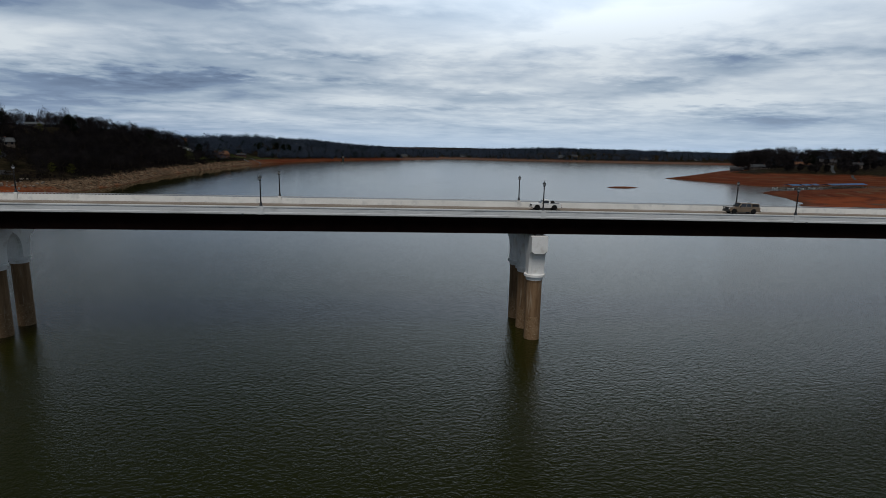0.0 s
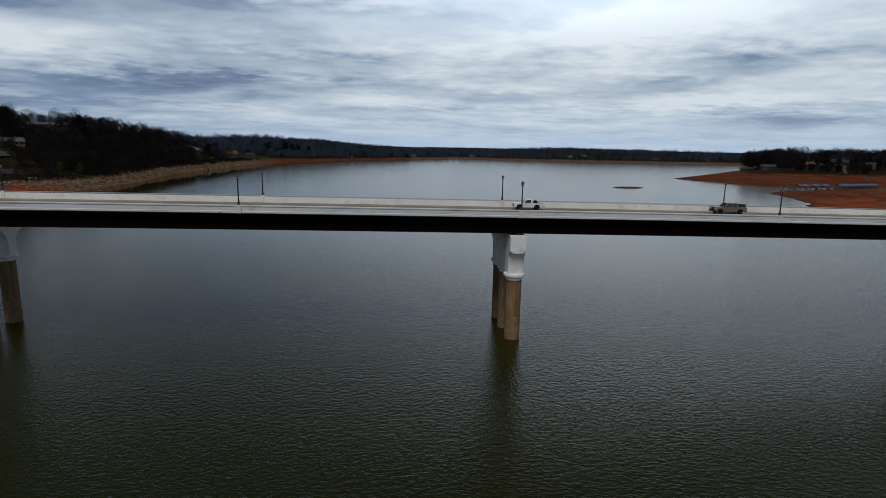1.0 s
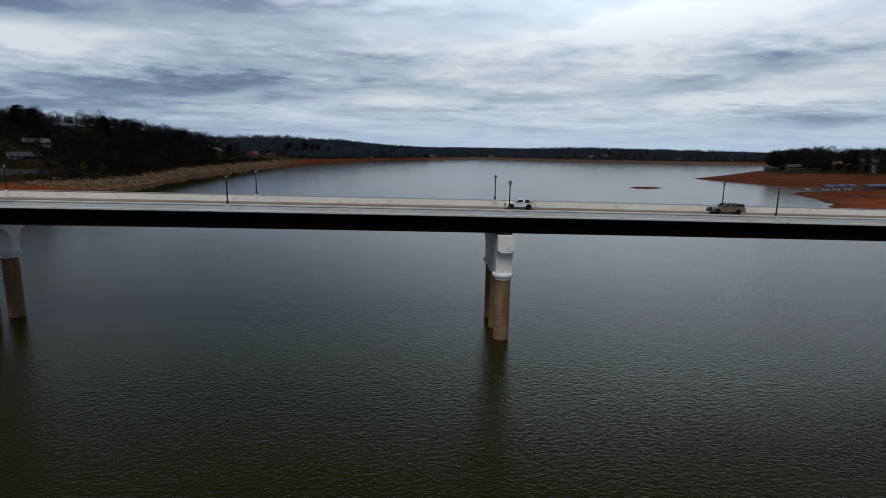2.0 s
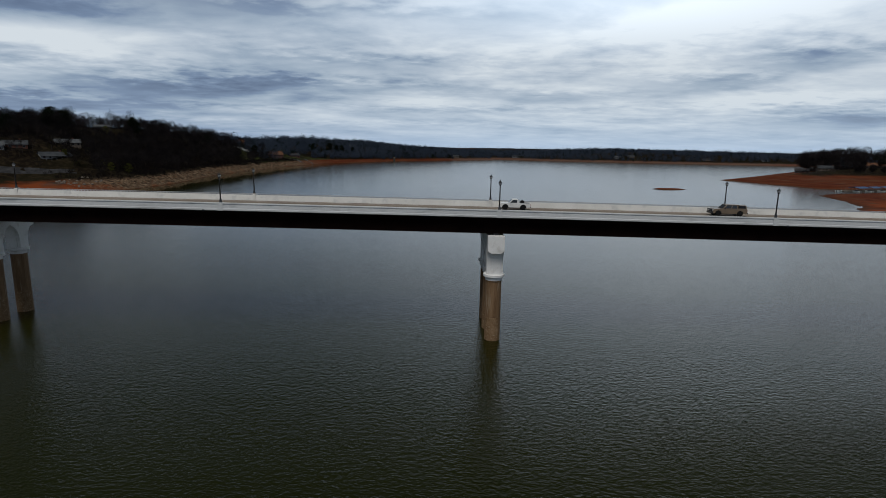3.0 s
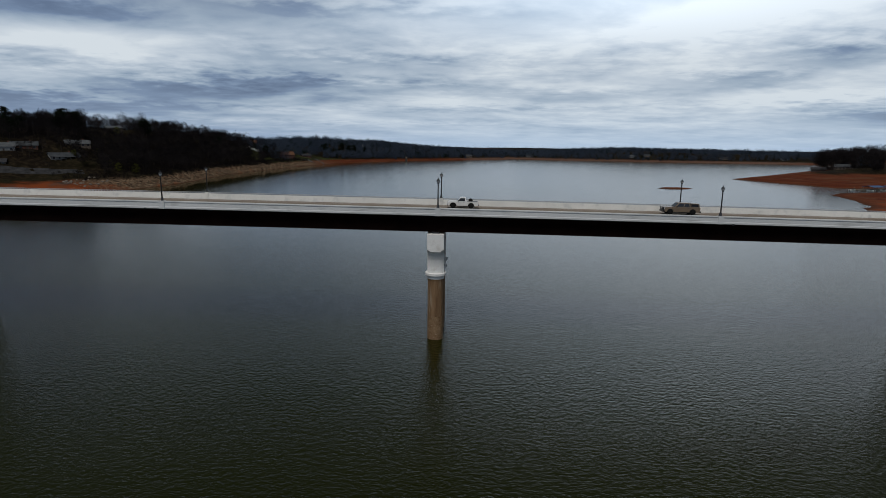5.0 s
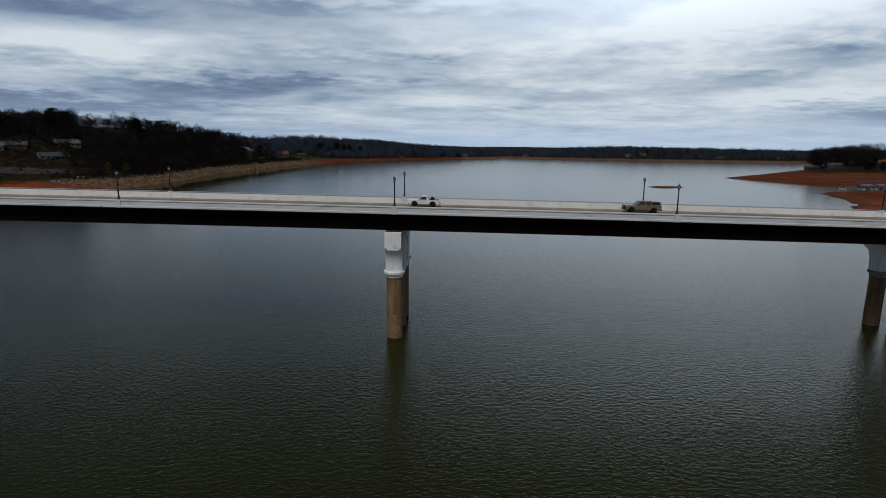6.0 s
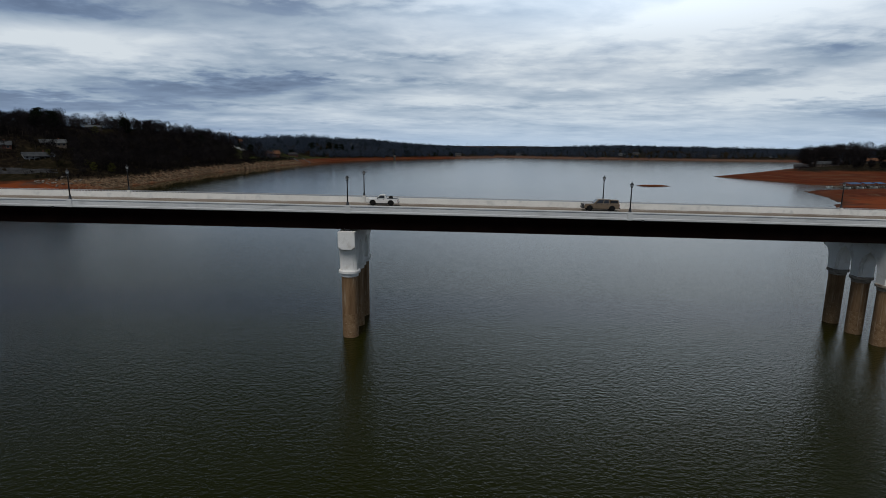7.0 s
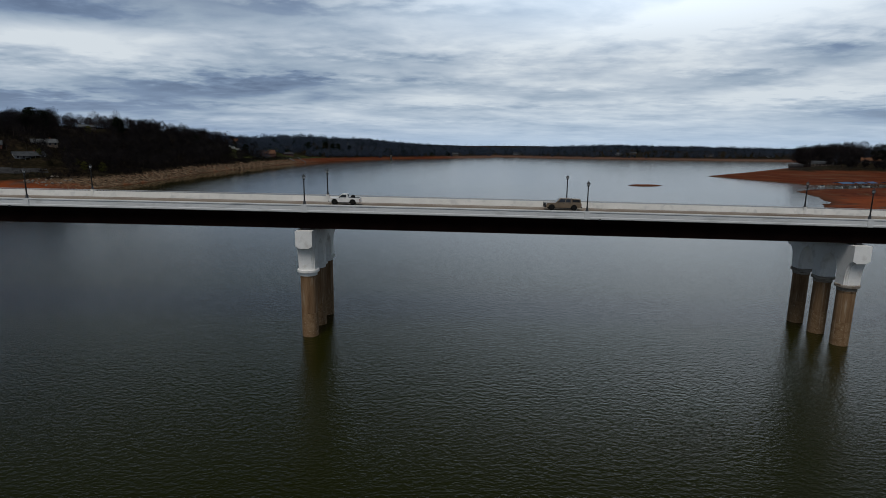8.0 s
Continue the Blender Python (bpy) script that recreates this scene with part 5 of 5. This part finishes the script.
def build_pickup(x, y, paint, label, length, crew, topper, bull_bar):
    """A pickup that heads towards -x, front at x = -length / 2."""
    z = top(x) - 1.25
    truck = thing("pickup_truck", label, "pickup truck", at=pose(x, y, z, 0, math.degrees(0.0125), 0))
    F, R, W = -length / 2, length / 2, 0.93
    wf, wr, wr_r = F + 0.95, R - 1.22, 0.475 if crew else 0.42
    c0 = F + (1.62 if crew else 1.5)             # windscreen foot
    c1 = c0 + (2.75 if crew else 1.75)           # back of the cab
    belt, hood, roof = (1.32, 1.27, 2.06) if crew else (1.22, 1.17, 1.90)

    def arch(c):
        return [(c + 0.56 * math.cos(a), 0.44 + 0.58 * math.sin(a)) for a in np.linspace(0, math.pi, 11)]
    low = [(F, 0.5), (F, 0.8), (F + 0.06, hood - 0.09), (F + 0.25, hood), (c0, belt), (c1, belt), (c1 + 0.02, belt + 0.01), (R - 0.05, belt + 0.01), (R, belt - 0.04), (R, 0.5)]
    outline = low + [(wr + 0.57, 0.46)] + arch(wr)[1:-1] + [(wr - 0.57, 0.46), (wf + 0.57, 0.46)] + arch(wf)[1:-1] + [(wf - 0.57, 0.46)]
    bm = bmesh.new()
    bm_extrude(bm, outline, -W, W, "y")
    body = part("body", bm, paint, truck, bevel=0.03)
    # cab with leaning screens and narrower roof
    bm = bmesh.new()
    lo = [(c0, belt - 0.02), (c1, belt - 0.02)]
    hi = [(c0 + 0.72, roof), (c1 - 0.12, roof)]
    vs = [bm.verts.new((px_, sy * (W - 0.03), pz)) for px_, pz in lo for sy in (-1, 1)] + [bm.verts.new((px_, sy * (W - 0.2), pz)) for px_, pz in hi for sy in (-1, 1)]
    for f in ((0, 1, 5, 4), (2, 6, 7, 3), (0, 4, 6, 2), (1, 3, 7, 5), (4, 5, 7, 6), (0, 2, 3, 1)):
        bm.faces.new([vs[i] for i in f])
    bmesh.ops.recalc_face_normals(bm, faces=bm.faces)
    part("cab", bm, paint, truck, bevel=0.06)

    def quad(name, pts, off, mat, parent, label_=""):
        b2 = bmesh.new()
        a = [b2.verts.new(Vector(p)) for p in pts]
        b = [b2.verts.new(Vector(p) + Vector(off)) for p in pts]
        n = len(pts)
        b2.faces.new(a)
        b2.faces.new(list(reversed(b)))
        for i in range(n):
            b2.faces.new((a[i], b[i], b[(i + 1) % n], a[(i + 1) % n]))
        bmesh.ops.recalc_face_normals(b2, faces=b2.faces)
        return part(name, b2, mat, parent, label_)

    def side(u, v, s):
        """A point on the cab's side: u along, v from belt to roof."""
        xx = (c0 + 0.72 * v) * (1 - u) + (c1 - 0.12 * v) * u
        return (xx, s * (W - 0.03 - 0.17 * v + 0.012), belt + (roof - belt) * v)
    spans = ((0.10, 0.53), (0.58, 0.93)) if crew else ((0.12, 0.86),)
    for s in (-1, 1):
        for a, b in spans:
            quad("side_window", [side(a, 0.12, s), side(b, 0.12, s), side(b, 0.84, s), side(a + 0.02, 0.84, s)], (0, -0.03 * s, 0), M_GLASS, truck)
            quad("door_handle", [(side(b, 0, s)[0] - 0.28, s * (W + 0.02), belt - 0.14), (side(b, 0, s)[0] - 0.1, s * (W + 0.02), belt - 0.14), (side(b, 0, s)[0] - 0.1, s * (W + 0.02), belt - 0.10), (side(b, 0, s)[0] - 0.28, s * (W + 0.02), belt - 0.10)],
                 (0, -0.05 * s, 0), M_BLACK, truck)
        quad("mirror", [(c0 + 0.3, s * (W + 0.2), belt + 0.02), (c0 + 0.42, s * (W + 0.2), belt + 0.02), (c0 + 0.42, s * (W + 0.2), belt + 0.24), (c0 + 0.3, s * (W + 0.2), belt + 0.24)], (0, -0.2 * s, 0), M_BLACK, truck)
        quad("headlight", [(F - 0.012, s * 0.55, hood - 0.32), (F - 0.012, s * 0.88, hood - 0.32), (F + 0.03, s * 0.88, hood - 0.12), (F + 0.03, s * 0.55, hood - 0.12)], (0.05, 0, 0), M_GLOBE, truck, "clear headlight")
        quad("tail_light", [(R + 0.012, s * 0.76, 0.72), (R + 0.012, s * 0.92, 0.72), (R + 0.012, s * 0.92, belt - 0.08), (R + 0.012, s * 0.76, belt - 0.08)], (-0.1, 0, 0), M_REDLAMP, truck, "red tail light")
        for c in (wf, wr):
            b2 = bmesh.new()
            bm_lathe(b2, [(0.24, -0.13), (wr_r - 0.04, -0.13), (wr_r, -0.09), (wr_r, 0.09), (wr_r - 0.04, 0.13), (0.24, 0.13)], 24)
            tyre = part("tyre", b2, M_TYRE, truck)
            tyre.matrix_basis = pose(c, s * (W - 0.13), wr_r, 90, 0, 0)
            b2 = bmesh.new()
            bm_lathe(b2, [(0.25, -0.11), (0.25, 0.10), (0.18, 0.115), (0.07, 0.09), (0.05, 0.12)], 16)
            rim = part("rim", b2, M_RIM, tyre, "dull alloy rim")
            rim.matrix_basis = pose(0, 0, 0, 180 if s > 0 else 0, 0, 0)
    quad("windscreen", [(c0 + 0.72 * v - 0.012, yy * (W - 0.03 - 0.17 * v), belt + (roof - belt) * v) for yy, v in ((-0.9, 0.1), (0.9, 0.1), (0.9, 0.9), (-0.9, 0.9))], (0.03, 0, 0), M_GLASS, truck)
    quad("rear_window", [(c1 - 0.12 * v + 0.012, yy * (W - 0.1 - 0.17 * v), belt + (roof - belt) * v) for yy, v in ((-0.8, 0.25), (0.8, 0.25), (0.8, 0.88), (-0.8, 0.88))], (-0.03, 0, 0), M_GLASS, truck)
    for nm, xa, xb in (("front_bumper", F - 0.1, F + 0.1), ("rear_bumper", R - 0.05, R + 0.16)):
        bm = bmesh.new()
        bm_box(bm, xa, -W + 0.02, 0.46, xb, W - 0.02, 0.68)
        part(nm, bm, M_BLACK if bull_bar else M_CHROME, truck, bevel=0.03)
    bm = bmesh.new()
    bm_box(bm, F - 0.015, -0.5, 0.74, F + 0.05, 0.5, hood - 0.1)
    part("grille", bm, M_BLACK, truck)
    # black chassis box, with the shade under the sills in its colour
    bm = bmesh.new()
    bm_box(bm, wf + 0.55, -W + 0.1, 0.32, wr - 0.55, W - 0.1, 0.47)
    part("chassis", bm, M_BLACK, truck)
    for c in (wf, wr):
        bm = bmesh.new()
        bm_box(bm, c - 0.62, -W + 0.3, 0.34, c + 0.62, W - 0.3, 1.05)
        part("wheel_well", bm, M_TYRE, truck)
    if topper:
        bm = bmesh.new()
        bm_extrude(bm, [(c1 + 0.1, belt - 0.02), (R - 0.06, belt - 0.02), (R - 0.2, roof - 0.07), (c1 + 0.1, roof - 0.07)], -W + 0.1, W - 0.1, "y")
        cap = part("bed_topper", bm, paint, truck, "tan truck-bed cover", bevel=0.05)
        for s in (-1, 1):
            quad("topper_window", [(c1 + 0.12, s * (W - 0.09), belt + 0.12), (R - 0.28, s * (W - 0.09), belt + 0.12), (R - 0.34, s * (W - 0.09), roof - 0.18), (c1 + 0.12, s * (W - 0.09), roof - 0.18)], (0, -0.03 * s, 0), M_GLASS, cap)
    else:
        # black slab up to the rim: the bed's inner shade as plain colour
        bm = bmesh.new()
        bm_box(bm, c1 + 0.1, -W + 0.1, 0.9, R - 0.1, W - 0.1, belt + 0.018)
        part("bed_shade", bm, M_BLACK, truck, "black slab at the rim for the shaded inside of the bed")
        bm = bmesh.new()
        bm_lathe(bm, [(0.16, -0.1), (0.34, -0.1), (0.38, 0), (0.34, 0.1), (0.16, 0.1)], 18)
        spare = part("spare_tyre", bm, M_TYRE, truck)
        spare.matrix_basis = pose(c1 + 0.75, 0.1, belt + 0.14, 65, 0, 0)
    if bull_bar:
        bm = bmesh.new()
        for s in (-0.62, 0, 0.62):
            bm_box(bm, F - 0.26, s - 0.05, 0.45, F - 0.16, s + 0.05, 1.24)
        bm_box(bm, F - 0.27, -0.85, 1.12, F - 0.15, 0.85, 1.25)
        bm_box(bm, F - 0.27, -0.9, 0.45, F - 0.1, 0.9, 0.75)
        part("bull_bar", bm, M_BLACK, truck, "black steel bull bar", bevel=0.02)
    return truck


def build_small_things():
    # lake road and drives
    drape("shore_road", "grey gravel road along the lake shore", "road", [(-300, 222), (-262, 240), (-236, 258), (-217, 274), (-206, 284)], 8.5, M_GRAVEL, 0.05)
    drape("driveway", "pale concrete driveway down to the shore", "driveway", [(560, 545), (545, 520), (520, 492), (500, 465)], 3.0, M_ROOFS["grey"])
    drape("boat_ramp", "pale concrete boat ramp on the clay shore", "boat ramp", [(508, 450), (500, 440), (492, 428)], 2.4, M_ROOFS["grey"])
    drape("bank_stair", "pale concrete stair down the rock bank", "stair", [(-173, 702), (-158, 692)], 3.0, M_ROOFS["pale"], 0.3)
    drape("bank_stair", "pale concrete stair down the rock bank", "stair", [(-163, 725), (-147, 712)], 2.2, M_ROOFS["pale"], 0.3)
    build_dock(437, 379, 17, 50, 8, True, "long covered boat dock with a blue metal roof", 9)
    build_dock(372, 362, 20, 12, 8, True, "short covered boat dock with a blue metal roof", 2)
    build_dock(386, 366, 24, 10, 7, True, "small covered boat dock with a blue roof", 2)
    build_dock(398, 370, 28, 9, 7, True, "small blue-roofed boat shelter", 2)
    build_dock(360, 357, 15, 9, 6, False, "open timber boat dock", 2)
    for bx, by, t in ((362, 351, 110), (374, 354, 105), (388, 359, 115), (352, 356, 20)):
        build_boat(bx, by, t)
    # mooring stakes in the shallows
    for bx, by in ((292, 383), (259, 282), (250, 235), (275, 330)):
        stake = thing("mooring_stake", "thin weathered stake standing in the water", "stake", "stakes in the shallows", at=pose(bx, by, 0))
        bm = bmesh.new()
        bm_lathe(bm, [(0.08, -2.5), (0.07, 0.85), (0.05, 0.95)], 8)
        part("pole", bm, M_TIMBER, stake)
    # water intake tower off the far red shore
    tower = thing("intake_tower", "small grey concrete tower in the far water", "tower", at=pose(-48, 914, 0))
    bm = bmesh.new()
    bm_lathe(bm, [(1.5, -5), (1.5, 5.0), (1.8, 5.3), (1.8, 6.0)], 16)
    part("shaft", bm, M_TIMBER, tower)
    bm = bmesh.new()
    bm_box(bm, -1.7, -1.7, 5.9, 1.7, 1.7, 7.8)
    part("cabin", bm, M_TIMBER, tower, bevel=0.1)
    # tall chimney over the brick hall
    ch = thing("chimney_stack", "tall thin brick chimney above the woods", "chimney", at=pose(-262, 716, float(height(-262, 716))))
    bm = bmesh.new()
    bm_lathe(bm, [(0.8, -1), (0.6, 15), (0.7, 15.2), (0.7, 15.8)], 12)
    part("stack", bm, M_WALLS["brick"], ch)
    # white caravans on the slope
    for i, (bx, by) in enumerate(((-231, 648), (-227, 653), (-223, 658), (-219, 663))):
        cv = thing("caravan", "small white caravan parked on the grass slope", "caravan", "caravans on the slope", at=pose(bx, by, float(height(bx, by)) + 0.1, 0, 0, 30))
        bm = bmesh.new()
        bm_box(bm, -2.4, -1.1, 0.5, 2.4, 1.1, 2.7)
        part("body", bm, M_WHITECAR, cv, bevel=0.25)
        for s in (-1, 1):
            bm = bmesh.new()
            bm_lathe(bm, [(0.2, -0.1), (0.36, -0.1), (0.36, 0.1), (0.2, 0.1)], 14)
            wh = part("wheel", bm, M_TYRE, cv)
            wh.matrix_basis = pose(0, s * 0.95, 0.36, 90, 0, 0)
            bm = bmesh.new()
            bm_box(bm, -0.9, s * 1.1 - 0.03, 1.4, 0.9, s * 1.1 + 0.03, 2.1)
            part("window", bm, M_GLASS, cv)
    # pale boulders on the red earth beside the bank
    rnd = random.Random(4)
    for i in range(34):
        bx, by = rnd.uniform(-197, -180), rnd.uniform(246, 272)
        s = rnd.uniform(0.3, 1.0)
        bm = bmesh.new()
        bmesh.ops.create_icosphere(bm, subdivisions=2, radius=s)
        for v in bm.verts:
            v.co *= 1 + 0.35 * noise.noise(v.co * 1.1 / s + Vector((i * 3.1, 0, 0)))
            v.co.z *= 0.7
        tagged(new("boulder", mesh_of("boulder", bm, M_BOULDER)), "pale grey boulder on the red earth bank", "boulder", "boulders on the bank").matrix_basis = pose(bx, by, max(0, float(height(bx, by))) + s * 0.2, 0, 0, rnd.uniform(0, 360))


build_houses()
build_small_things()
build_pickup(46.9, 11.9, M_WHITECAR, "white single-cab pickup truck driving on the bridge", 5.3, False, False, False)
build_pickup(84.6, 11.9, M_TANCAR, "tan crew-cab pickup with a bed topper and bull bar", 6.0, True, True, True)
